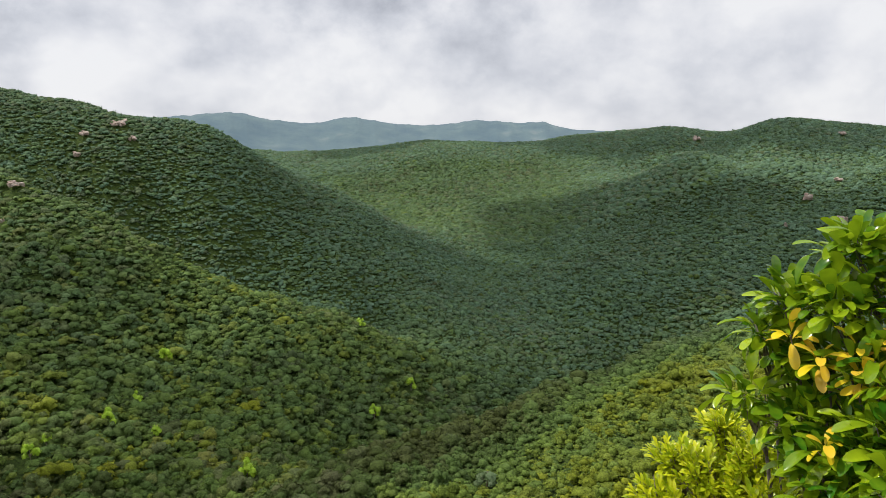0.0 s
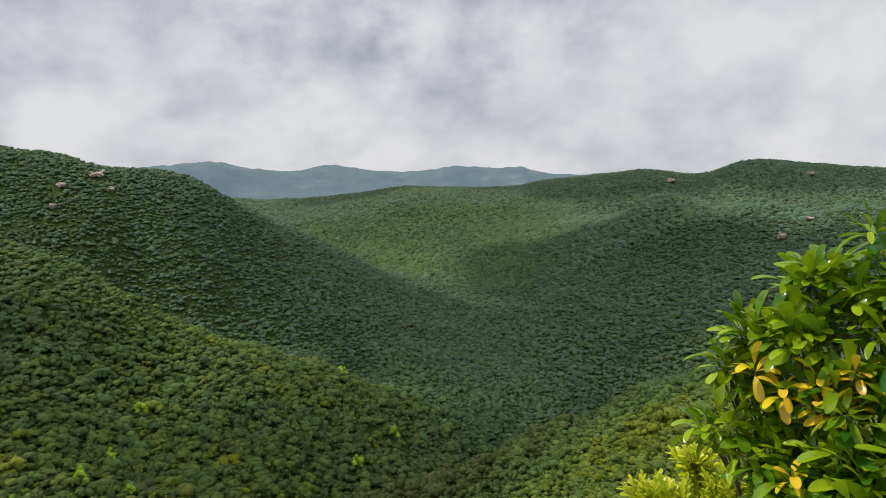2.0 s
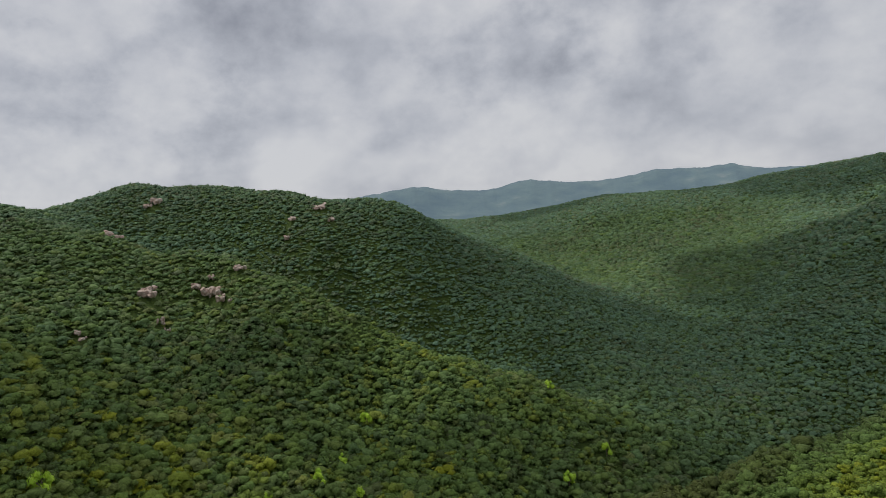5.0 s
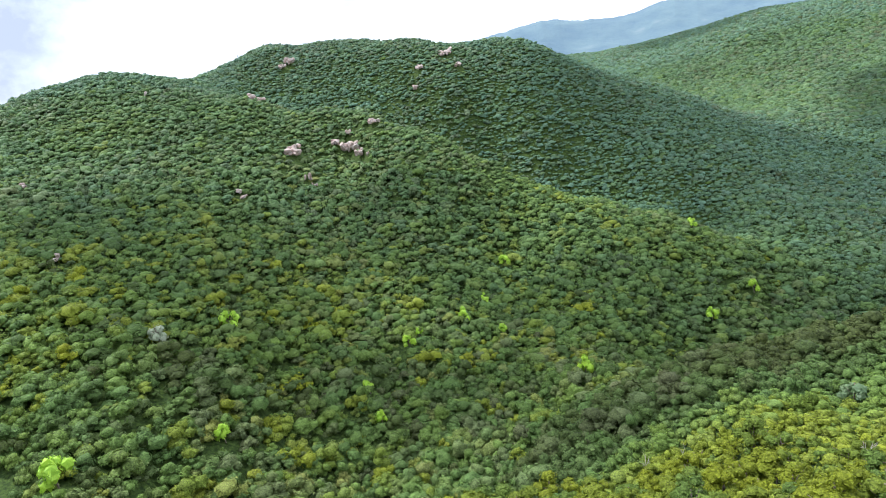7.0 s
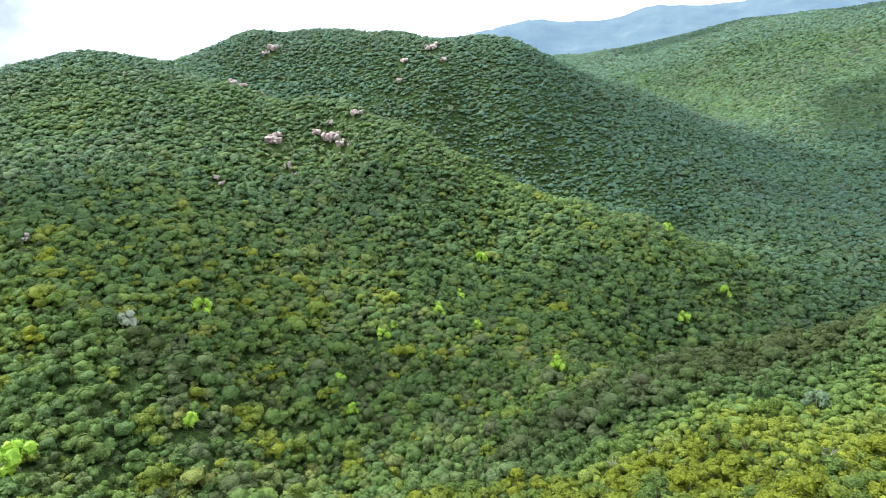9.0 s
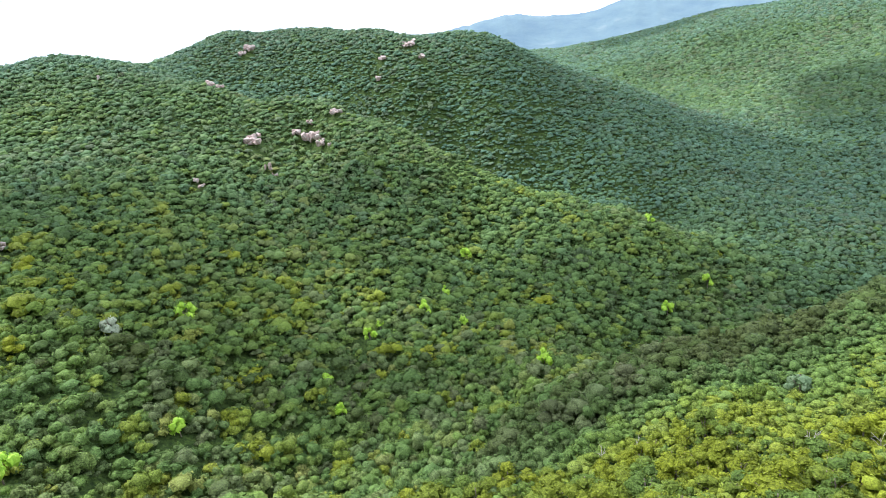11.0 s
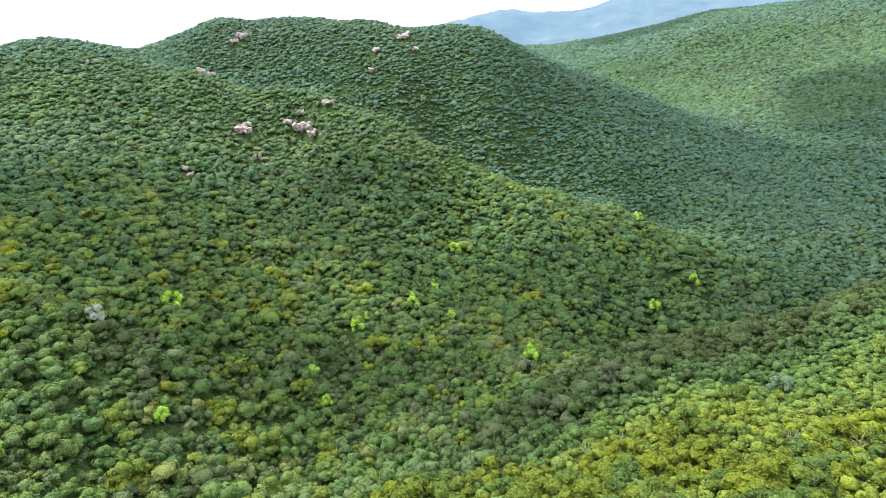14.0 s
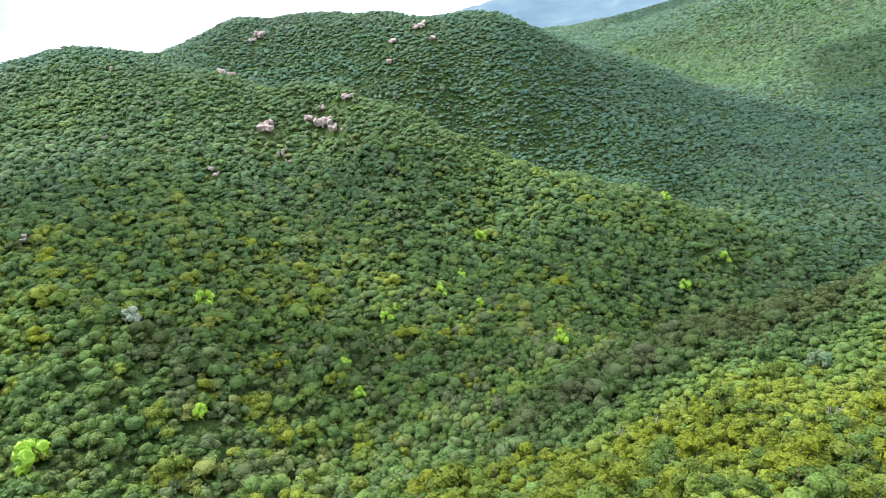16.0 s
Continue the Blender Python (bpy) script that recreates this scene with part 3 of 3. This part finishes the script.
keep = clear_of(bx, by) & (scrub(bx, by) > rng.uniform(0.15, 0.5, len(bx)))
bx, by = bx[keep], by[keep]
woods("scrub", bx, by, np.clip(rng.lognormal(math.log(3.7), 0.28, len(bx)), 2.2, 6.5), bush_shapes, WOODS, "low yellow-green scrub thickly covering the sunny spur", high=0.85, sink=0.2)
mx, my = scatter(420, 830, -43, 69, 3.7)
seen = in_sight(mx, my)
keep = clear_of(mx, my) & (seen | (rng.uniform(size=len(mx)) < 0.55))
mx, my, seen = mx[keep], my[keep], seen[keep]
mw = np.clip(rng.lognormal(math.log(6.0), 0.3, len(mx)), 3.2, 9.5)
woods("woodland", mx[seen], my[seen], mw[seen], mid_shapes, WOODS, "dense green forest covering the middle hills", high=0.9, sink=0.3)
woods("woodland", mx[~seen], my[~seen], mw[~seen] * 1.3, lee_shapes, WOODS, "green forest on the lee slopes of the hills", high=0.9, sink=0.32)
fx, fy = scatter(830, 1560, -43, 48, 5.1)
seen = in_sight(fx, fy)
keep = clear_of(fx, fy) & (seen | (rng.uniform(size=len(fx)) < 0.35))
fx, fy, seen = fx[keep], fy[keep], seen[keep]
fw = np.clip(rng.lognormal(math.log(8.2), 0.28, len(fx)), 4.5, 13)
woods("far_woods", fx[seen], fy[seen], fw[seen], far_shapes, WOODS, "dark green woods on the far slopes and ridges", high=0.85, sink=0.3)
woods("far_woods", fx[~seen], fy[~seen], fw[~seen] * 1.5, lee_shapes, WOODS, "dark green woods behind the far crests", high=0.85, sink=0.32)


# ---------------------------------------------------------------- unseen clouds added overhead to shade parts of the valley
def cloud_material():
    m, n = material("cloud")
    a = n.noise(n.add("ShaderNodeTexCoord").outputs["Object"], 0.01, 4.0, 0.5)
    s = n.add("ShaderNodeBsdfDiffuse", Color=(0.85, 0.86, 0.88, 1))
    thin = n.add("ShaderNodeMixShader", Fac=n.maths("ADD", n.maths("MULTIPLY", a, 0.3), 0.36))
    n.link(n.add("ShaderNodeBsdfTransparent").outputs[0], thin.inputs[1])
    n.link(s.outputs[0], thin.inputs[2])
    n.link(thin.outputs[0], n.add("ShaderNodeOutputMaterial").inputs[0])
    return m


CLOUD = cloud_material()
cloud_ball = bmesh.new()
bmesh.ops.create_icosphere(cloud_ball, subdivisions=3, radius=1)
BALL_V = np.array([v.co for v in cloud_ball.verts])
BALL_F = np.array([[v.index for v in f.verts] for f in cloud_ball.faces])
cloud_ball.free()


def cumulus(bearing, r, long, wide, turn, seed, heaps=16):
    """An added flat-based heap of cloud 900 m up, out of view, over which the sun stands for that stretch of ground."""
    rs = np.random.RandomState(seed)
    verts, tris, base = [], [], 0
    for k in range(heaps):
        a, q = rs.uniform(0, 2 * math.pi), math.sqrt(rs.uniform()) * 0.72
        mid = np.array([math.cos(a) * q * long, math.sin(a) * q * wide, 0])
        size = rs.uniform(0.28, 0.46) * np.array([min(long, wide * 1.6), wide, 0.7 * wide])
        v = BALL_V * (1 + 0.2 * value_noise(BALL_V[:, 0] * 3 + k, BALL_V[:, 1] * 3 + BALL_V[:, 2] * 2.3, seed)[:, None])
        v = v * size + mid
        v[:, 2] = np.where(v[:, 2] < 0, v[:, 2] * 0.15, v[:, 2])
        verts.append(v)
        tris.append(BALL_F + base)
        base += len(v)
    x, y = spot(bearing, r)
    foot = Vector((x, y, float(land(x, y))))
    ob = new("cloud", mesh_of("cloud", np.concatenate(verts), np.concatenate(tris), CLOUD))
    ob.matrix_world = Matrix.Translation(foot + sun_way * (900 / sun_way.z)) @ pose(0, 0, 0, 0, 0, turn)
    return tagged(ob, "grey and white heaped cloud, unseen overhead, added to shade the valley", "cloud", "clouds", kind="structure")


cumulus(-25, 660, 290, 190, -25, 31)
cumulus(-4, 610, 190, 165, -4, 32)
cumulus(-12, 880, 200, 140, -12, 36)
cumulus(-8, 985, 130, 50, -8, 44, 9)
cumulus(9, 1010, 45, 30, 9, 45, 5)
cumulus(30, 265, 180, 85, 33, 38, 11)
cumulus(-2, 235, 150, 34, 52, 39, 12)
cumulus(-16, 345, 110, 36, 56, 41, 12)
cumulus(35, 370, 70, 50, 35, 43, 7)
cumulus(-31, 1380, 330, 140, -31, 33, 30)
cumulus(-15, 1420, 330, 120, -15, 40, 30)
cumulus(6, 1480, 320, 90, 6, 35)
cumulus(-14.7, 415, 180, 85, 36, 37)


# ---------------------------------------------------------------- single trees
def tube(points, radii, sides=6):
    """A tapered round stem along points: corners and triangles."""
    pts = [Vector(p) for p in points]
    verts, tris = [], []
    for k, p in enumerate(pts):
        d = (pts[min(k + 1, len(pts) - 1)] - pts[max(k - 1, 0)]).normalized()
        u = d.orthogonal().normalized()
        v = d.cross(u)
        for s in range(sides):
            a = 2 * math.pi * s / sides
            verts.append(tuple(p + (u * math.cos(a) + v * math.sin(a)) * radii[k]))
    for k in range(len(pts) - 1):
        for s in range(sides):
            a, b = k * sides + s, k * sides + (s + 1) % sides
            tris += [(a, b, b + sides), (a, b + sides, a + sides)]
    tip = (len(pts) - 1) * sides
    tris += [(tip, tip + s, tip + s + 1) for s in range(1, sides - 1)]
    return np.array(verts), np.array(tris)


def joined(pieces):
    verts, tris, base = [], [], 0
    for v, t in pieces:
        verts.append(v)
        tris.append(t + base)
        base += len(v)
    return np.concatenate(verts), np.concatenate(tris)


def trunk_mesh(seed):
    rs = np.random.RandomState(seed)
    bend = rs.uniform(-0.05, 0.05, 2)
    pieces = [tube([(0, 0, -0.12), (bend[0] * 0.4, bend[1] * 0.4, 0.16), (bend[0], bend[1], 0.42), (bend[0] * 1.3, bend[1] * 1.3, 0.66)],
                   [0.038, 0.03, 0.022, 0.012])]
    for k in range(4):
        a = k * 1.57 + rs.uniform(0, 0.8)
        q = rs.uniform(0.2, 0.3)
        pieces.append(tube([(bend[0] * 0.7, bend[1] * 0.7, 0.24 + 0.04 * k), (math.cos(a) * q * 0.55, math.sin(a) * q * 0.55, 0.38 + 0.03 * k),
                            (math.cos(a) * q, math.sin(a) * q, 0.55)], [0.018, 0.012, 0.006], 5))
    return mesh_of("trunk", *joined(pieces), BARK)


def forest_tree(seed, lobes, mat, label, crown_label=""):
    """A small forest tree one metre wide: a forked trunk and a crown of leafy sprays."""
    root = tagged(new("tree"), label, "tree", "trees of the near slope")
    part("trunk", trunk_mesh(seed), root)
    part("crown", mesh_of("crown", *tree_crown(2 * lobes, 120 * lobes, 0.034, seed, True), mat, smooth=False), root, crown_label)
    return root


def set_tree(root, x, y, wide, high, turn):
    z = float(land(x, y))
    root.location, root.rotation_euler, root.scale = (x, y, z), (0, 0, turn), (wide, wide, wide * high)


def leaf_mass(name, dark, light):
    m, n = material(name)
    geo = n.add("ShaderNodeNewGeometry")
    t = n.maths("ADD", n.maths("MULTIPLY", geo.outputs["Random Per Island"], 0.6), n.maths("MULTIPLY", n.noise(geo.outputs["Position"], 2.0), 0.5))
    s = n.add("ShaderNodeBsdfPrincipled", Roughness=0.6)
    n.link(n.ramp(t, (0.2, dark), (0.8, light)), s.inputs["Base Color"])
    finish(n, s)
    return m


FRESH = leaf_mass("fresh_leaves", (0.24, 0.42, 0.014), (0.40, 0.58, 0.03))
FLOWER = leaf_mass("pale_flowers", (0.20, 0.25, 0.13), (0.42, 0.45, 0.31))
GREYISH = leaf_mass("grey_leaves", (0.055, 0.10, 0.03), (0.11, 0.165, 0.06))

kinds = [forest_tree(400 + k, 3 + k % 3, TREE_LEAVES, "small rounded green forest tree on the scrubby slope") for k in range(7)]
for k, n in enumerate(lone):
    x, y = float(nx[n]), float(ny[n])
    ob = kinds[k] if k < len(kinds) else copy_thing(kinds[k % len(kinds)], Matrix())
    wide = float(nw[n])
    set_tree(ob, x, y, wide, random.uniform(0.75, 1.05), random.uniform(0, 6.28))
for bearing, r, wide, colour in MARKED:
    mat, label = {"fresh": (FRESH, "bright lime-green tree in fresh leaf among darker crowns"), "white": (FLOWER, "pale whitish flowering tree above the forest"),
                  "grey": (GREYISH, "broad grey-green tree on the yellow-green scrub slope")}[colour]
    x, y = spot(bearing, r)
    set_tree(forest_tree(int(500 + r), 4, mat, label), x, y, wide * {"fresh": 1.08, "white": 1.3}.get(colour, 1.0), {"fresh": 1.75, "white": 1.5}.get(colour, 0.95), r)


def dead_tree(seed):
    """A leafless tree a metre wide, its pale forked limbs bare to the tips."""
    rs = np.random.RandomState(seed)
    root = tagged(new("dead_tree"), "pale leafless dead tree among the green scrub", "tree", "dead trees")
    part("trunk", mesh_of("trunk", *tube([(0, 0, -0.1), (0.03, 0, 0.3), (0.0, 0.03, 0.62), (0.05, 0.02, 0.95)], [0.035, 0.03, 0.022, 0.008]), PALE), root)
    for k in range(6):
        a, up = k * 2.4 + rs.uniform(-0.4, 0.4), 0.35 + 0.09 * k
        q = rs.uniform(0.3, 0.5)
        tip = Vector((math.cos(a) * q, math.sin(a) * q, up + rs.uniform(0.15, 0.4)))
        base = Vector((0.02, 0.01, up))
        fork = base.lerp(tip, 0.55) + Vector((0, 0, 0.05))
        side = tip + Vector(rs.normal(size=3)) * 0.14
        part("branch", mesh_of("branch", *joined([tube([base, fork, tip], [0.02, 0.015, 0.006], 5), tube([fork, fork.lerp(side, 0.6), side], [0.012, 0.009, 0.004], 5)]), PALE), root)
    return root


def pale_bark():
    m, n = material("weathered_wood")
    a = n.noise(n.add("ShaderNodeTexCoord").outputs["Object"], 14.0, 4.0, 0.6)
    s = n.add("ShaderNodeBsdfPrincipled", Roughness=0.9)
    n.link(n.ramp(a, (0.3, (0.2, 0.175, 0.14)), (0.7, (0.42, 0.38, 0.32))), s.inputs["Base Color"])
    finish(n, s, a, 0.4, 0.01)
    return m


PALE = pale_bark()
for k, (bearing, r) in enumerate(DEAD):
    set_tree(dead_tree(700 + k), *spot(bearing, r), 3.6, 1.35, 1.3 * k)


# ---------------------------------------------------------------- boulders
def boulder(bearing, r, wide, high, seed, label):
    rs = np.random.RandomState(seed)
    x, y = spot(bearing, r)
    root = tagged(new("rock_outcrop"), label, "rock", "granite outcrops")
    root.matrix_world = pose(x, y, float(land(x, y)) + 0.24 * high + 2.0, 0, 0, bearing + rs.uniform(-15, 15))
    many = int(np.clip(wide / 1.25, 3, 11))
    for k in range(many):
        v = np.sign(BALL_V) * np.abs(BALL_V) ** 0.34
        v = v / np.abs(v).max(0)
        v = v * (1 + 0.1 * value_noise(v[:, 0] * 1.7 + k * 7, v[:, 1] * 1.7 + v[:, 2] * 2.1, seed)[:, None])
        for _ in range(9):
            d = rs.normal(size=3)
            d /= np.linalg.norm(d)
            over = np.maximum(v @ d - rs.uniform(0.65, 1.05), 0)
            v = v - d * over[:, None]
        share = rs.uniform(0.5, 1.05)
        v = v * np.array([wide * rs.uniform(0.14, 0.26), wide * rs.uniform(0.14, 0.24), (high + 0.8) * rs.uniform(0.2, 0.34)]) * share
        turned = np.array(Matrix.Rotation(radians(rs.uniform(-35, 35)), 3, "Z") @ Matrix.Rotation(radians(rs.uniform(-16, 16)), 3, "Y")
                          @ Matrix.Rotation(radians(rs.uniform(5, 25)), 3, "X"))
        back = rs.uniform(-0.26, 0.26) * wide
        shift = np.array([rs.uniform(-0.36, 0.36) * wide, back, 0.5 * back + rs.uniform(-0.1, 0.12) * high])
        part("rock", mesh_of("rock", v @ turned.T + shift, BALL_F, ROCK, smooth=False), root)


for k, (b, r, wide, high) in enumerate(BOULDERS):
    boulder(b, r, wide, high, 600 + k, "weathered pinkish granite blocks on the forested slope")
for k, (b, r, wide, high) in enumerate(FAR_BOULDERS):
    boulder(b, r, wide, high, 650 + k, "pale granite outcrop showing between far trees")


# ---------------------------------------------------------------- the shrubs beside the viewer
def leaf_shape(long, wide, fold, droop, blunt, twist=0.0, rows=7):
    """One leaf along +x from its stalk: folded on the midrib, arched, blunt or pointed, with a stalk."""
    verts, tris = [], []
    for k in range(rows + 1):
        t = math.sin(0.5 * math.pi * k / rows) ** 0.9
        half = wide * (1.25 * t ** (0.55 * blunt) * math.sqrt(1 - t ** (3.4 * blunt)) if 0 < k < rows else 0.03)
        x = long * t
        z = -droop * long * t * t + 0.06 * long * math.sin(t * 3.1)
        roll = twist * t
        lift = fold * half
        verts += [(x, half * math.cos(roll), z + lift + half * math.sin(roll)), (x, 0, z), (x, -half * math.cos(roll), z + lift - half * math.sin(roll))]
    for k in range(rows):
        a = 3 * k
        for q in (0, 1):
            tris += [(a + q, a + q + 1, a + q + 4), (a + q, a + q + 4, a + q + 3)]
    stalk = tube([(-0.16 * long, 0, -0.01 * long), (0.02 * long, 0, 0)], [0.0012, 0.001], 4)
    return joined([(np.array(verts), np.array(tris)), stalk])


def basis(axis, turn=0.0):
    """A turn that lays +x along axis, with +z as far up as it goes."""
    x = Vector(axis).normalized()
    up = Vector((0, 0, 1)) - x * x.z
    z = up.normalized() if up.length > 1e-3 else Vector((0, 1, 0))
    m = Matrix((x, z.cross(x), z)).transposed().to_4x4()
    return m @ Matrix.Rotation(turn, 4, "X")


HEAD = Vector((0, 0, EYE))
# puffs of the broad-leaved shrub: place from the eye, radius
PUFFS = [(0.983, 1.300, -0.090, 0.03), (0.922, 1.375, -0.220, 0.08), (0.815, 1.455, -0.364, 0.07), (0.885, 1.349, -0.344, 0.09), (0.960, 1.287, -0.296, 0.10),
         (1.017, 1.235, -0.217, 0.09), (0.830, 1.435, -0.487, 0.08), (0.901, 1.322, -0.483, 0.11), (0.965, 1.213, -0.451, 0.13),
         (0.835, 1.359, -0.614, 0.09), (0.883, 1.206, -0.604, 0.13), (0.826, 1.268, -0.708, 0.11), (0.912, 1.081, -0.596, 0.14),
         (1.073, 1.159, -0.346, 0.15), (1.024, 1.059, -0.536, 0.18), (0.857, 1.089, -0.724, 0.16), (0.939, 0.971, -0.691, 0.18), (0.760, 1.490, -0.425, 0.05), (0.735, 1.450, -0.575, 0.06)]
TIPS_EACH = [2, 13, 12, 17, 18, 15, 15, 22, 27, 20, 29, 26, 28, 18, 22, 28, 24, 6, 8]
YOUNG_TIPS = [(0.765, 1.36, -0.395), (0.800, 1.30, -0.429), (0.855, 1.26, -0.394), (0.850, 1.24, -0.442), (0.892, 1.21, -0.364), (0.866, 1.22, -0.441), (0.785, 1.23, -0.59)]
SMALL_PUFFS = [(0.778, 1.680, -0.768, 0.06), (0.657, 1.686, -0.858, 0.07), (0.720, 1.596, -0.868, 0.10), (0.604, 1.626, -0.960, 0.08), (0.822, 1.577, -0.816, 0.09),
               (0.795, 1.485, -0.894, 0.12), (0.655, 1.546, -1.000, 0.13), (0.819, 1.386, -0.929, 0.15), (0.695, 1.421, -1.064, 0.17)]


def stem_path(foot, tip, rs, sag=0.1):
    mid = foot.lerp(tip, 0.55) + Vector(rs.normal(size=3)) * sag * 0.3
    mid.z += sag
    pts = []
    for k in range(7):
        t = k / 6
        pts.append(foot * (1 - t) ** 2 + mid * 2 * t * (1 - t) + tip * t * t)
    return pts


def broad_shrub():
    rs = np.random.RandomState(41)
    gx, gy = 1.02, 1.28
    foot = Vector((gx, gy, float(land(gx, gy)) - 0.03))
    root = tagged(new("shrub"), "glossy green broad-leaved shrub with young yellow-orange shoots", "shrub")
    root.location = foot
    shapes = [mesh_of("leaf", *leaf_shape(1.0, w, f, d, b, tw), LEAF) for w, f, d, b, tw in
              ((0.20, 0.35, 0.2, 1.2, 0.0), (0.22, 0.2, 0.05, 1.5, 0.35), (0.17, 0.5, 0.35, 1.1, -0.35), (0.23, 0.25, -0.1, 1.7, 0.2))]
    shoots = [mesh_of("leaf", *leaf_shape(1.0, w, f, d, 1.2), YOUNG) for w, f, d in ((0.2, 0.4, 0.15), (0.23, 0.25, 0.4))]
    spots = []
    tips = []
    for (px, py, pz, rad), many in zip(PUFFS, TIPS_EACH):
        mid = HEAD + Vector((px, py, pz))
        hub = mid + Vector((0.06, 0.02, -0.16))
        for _ in range(many):
            d = Vector(rs.normal(size=3)).normalized()
            d.z = abs(d.z) * 0.9 - 0.1
            tip = mid + d * rad * rs.uniform(0.3, 1.05)
            tips.append((tip, (d + Vector((-0.2, -0.35, 0.35)) + Vector(rs.normal(size=3)) * 0.3).normalized(), hub, False))
    for p in YOUNG_TIPS:
        tip = HEAD + Vector(p)
        tips.append((tip, (Vector((-0.25, -0.5, 0.7)) + Vector(rs.normal(size=3)) * 0.15).normalized(), tip + Vector((0.05, 0.03, -0.12)), True))
    for tip, way_out, hub, young in tips:
        part("twig", mesh_of("twig", *tube([hub - foot, hub.lerp(tip, 0.55) - foot + Vector(rs.normal(size=3)) * 0.008, tip - foot], [0.0032, 0.0024, 0.0012], 5), BARK), root)
        count = rs.randint(6, 10)
        side = way_out.orthogonal().normalized()
        for k in range(count):
            a = k * 2.4 + rs.uniform(-0.3, 0.3)
            around = (Matrix.Rotation(a, 3, way_out) @ side)
            open_by = rs.uniform(0.75, 1.45) if k > 1 else rs.uniform(0.3, 0.7)
            axis = way_out * math.cos(open_by) + around * math.sin(open_by)
            at = tip - way_out * (0.006 * k)
            size = rs.uniform(0.038, 0.06) if young else rs.uniform(0.042, 0.084)
            spots.append((at + axis * size * 0.14, axis, size, rs.uniform(-0.5, 0.5), young, rs.randint(4)))
    # limbs from the root to each puff
    for px, py, pz, rad in PUFFS:
        end = HEAD + Vector((px + 0.06, py + 0.02, pz - 0.16))
        path = [p - foot for p in stem_path(foot, end, rs, 0.12)]
        part("stem", mesh_of("stem", *tube(path, [0.013, 0.012, 0.010, 0.0085, 0.007, 0.0055, 0.004], 7), BARK), root)
    bare = [HEAD + Vector(p) - foot for p in ((0.875, 1.40, -0.305), (0.94, 1.31, -0.315), (1.02, 1.22, -0.315), (1.1, 1.17, -0.36))]
    part("stem", mesh_of("stem", *tube(bare, [0.002, 0.004, 0.006, 0.008], 6), BARK), root, "bare grey-brown branch")
    spots.sort(key=lambda s: (s[0] - HEAD).length)
    inner = []
    for k, (at, axis, size, turn, young, which) in enumerate(spots):
        m = Matrix.Translation(at - foot) @ basis(axis, turn) @ Matrix.Scale(size, 4)
        me = (shoots[which % 2] if young else shapes[which])
        if young or k < 300:
            ob = part("leaf", me, root, "yellow-orange young leaf" if young else "")
            ob.matrix_basis = m
        else:
            v, t = leaf_arrays[which]
            inner.append((np.c_[v, np.ones(len(v))] @ np.array(m.transposed())[:, :3], t))
    tagged(part("foliage", mesh_of("foliage", *joined(inner), LEAF), root), kind="stuff")
    # a round green fruit by the top spray
    berry = bmesh.new()
    bmesh.ops.create_icosphere(berry, subdivisions=2, radius=0.009, matrix=Matrix.Translation(HEAD + Vector((0.975, 1.305, -0.15)) - foot))
    bmesh.ops.create_cone(berry, segments=6, radius1=0.0015, radius2=0.003, depth=0.008, matrix=Matrix.Translation(HEAD + Vector((0.975, 1.305, -0.14)) - foot))
    me = bpy.data.meshes.new("fruit")
    berry.to_mesh(me)
    berry.free()
    me.materials.append(LEAF)
    part("fruit", me, root, "small round green fruit")


leaf_arrays = [leaf_shape(1.0, w, f, d, b, tw) for w, f, d, b, tw in
               ((0.20, 0.35, 0.2, 1.2, 0.0), (0.22, 0.2, 0.05, 1.5, 0.35), (0.17, 0.5, 0.35, 1.1, -0.35), (0.23, 0.25, -0.1, 1.7, 0.2))]


def small_shrub():
    rs = np.random.RandomState(43)
    gx, gy = 0.84, 1.55
    foot = Vector((gx, gy, float(land(gx, gy)) - 0.03))
    root = tagged(new("shrub"), "bushy shrub of small narrow yellow-green leaves", "shrub")
    root.location = foot
    v, t = leaf_shape(1.0, 0.2, 0.35, 0.12, 1.1, rows=4)
    leaves = []
    for px, py, pz, rad in SMALL_PUFFS:
        mid = HEAD + Vector((px, py, pz))
        hub = mid + Vector((0.03, 0.0, -0.12))
        part("stem", mesh_of("stem", *tube([p - foot for p in stem_path(foot, hub, rs, 0.1)], [0.009, 0.008, 0.007, 0.006, 0.005, 0.004, 0.003], 6), BARK), root)
        for _ in range(int(20 + 3300 * rad * rad)):
            d = Vector(rs.normal(size=3)).normalized()
            d.z = abs(d.z) - 0.15
            tip = mid + d * rad * rs.uniform(0.45, 1.08)
            out = (d + Vector((-0.1, -0.1, 0.8))).normalized()
            part("twig", mesh_of("twig", *tube([hub - foot, tip - foot], [0.002, 0.0008], 4), BARK), root)
            side = out.orthogonal().normalized()
            for k in range(rs.randint(9, 14)):
                around = Matrix.Rotation(k * 2.4, 3, out) @ side
                open_by = 0.35 + 0.07 * k
                axis = out * math.cos(open_by) + around * math.sin(open_by)
                at = tip - out * 0.0045 * k
                m = Matrix.Translation(at - foot) @ basis(axis, rs.uniform(-0.4, 0.4)) @ Matrix.Scale(rs.uniform(0.024, 0.038), 4)
                leaves.append((np.c_[v, np.ones(len(v))] @ np.array(m.transposed())[:, :3], t))
    tagged(part("foliage", mesh_of("foliage", *joined(leaves), SMALL), root), kind="stuff")
    dry = [HEAD + Vector(p) - foot for p in ((0.60, 1.60, -1.00), (0.59, 1.64, -0.93), (0.588, 1.66, -0.89))]
    part("twig", mesh_of("twig", *tube(dry, [0.003, 0.002, 0.001], 5), BARK), root, "bare pale twig")


broad_shrub()
small_shrub()
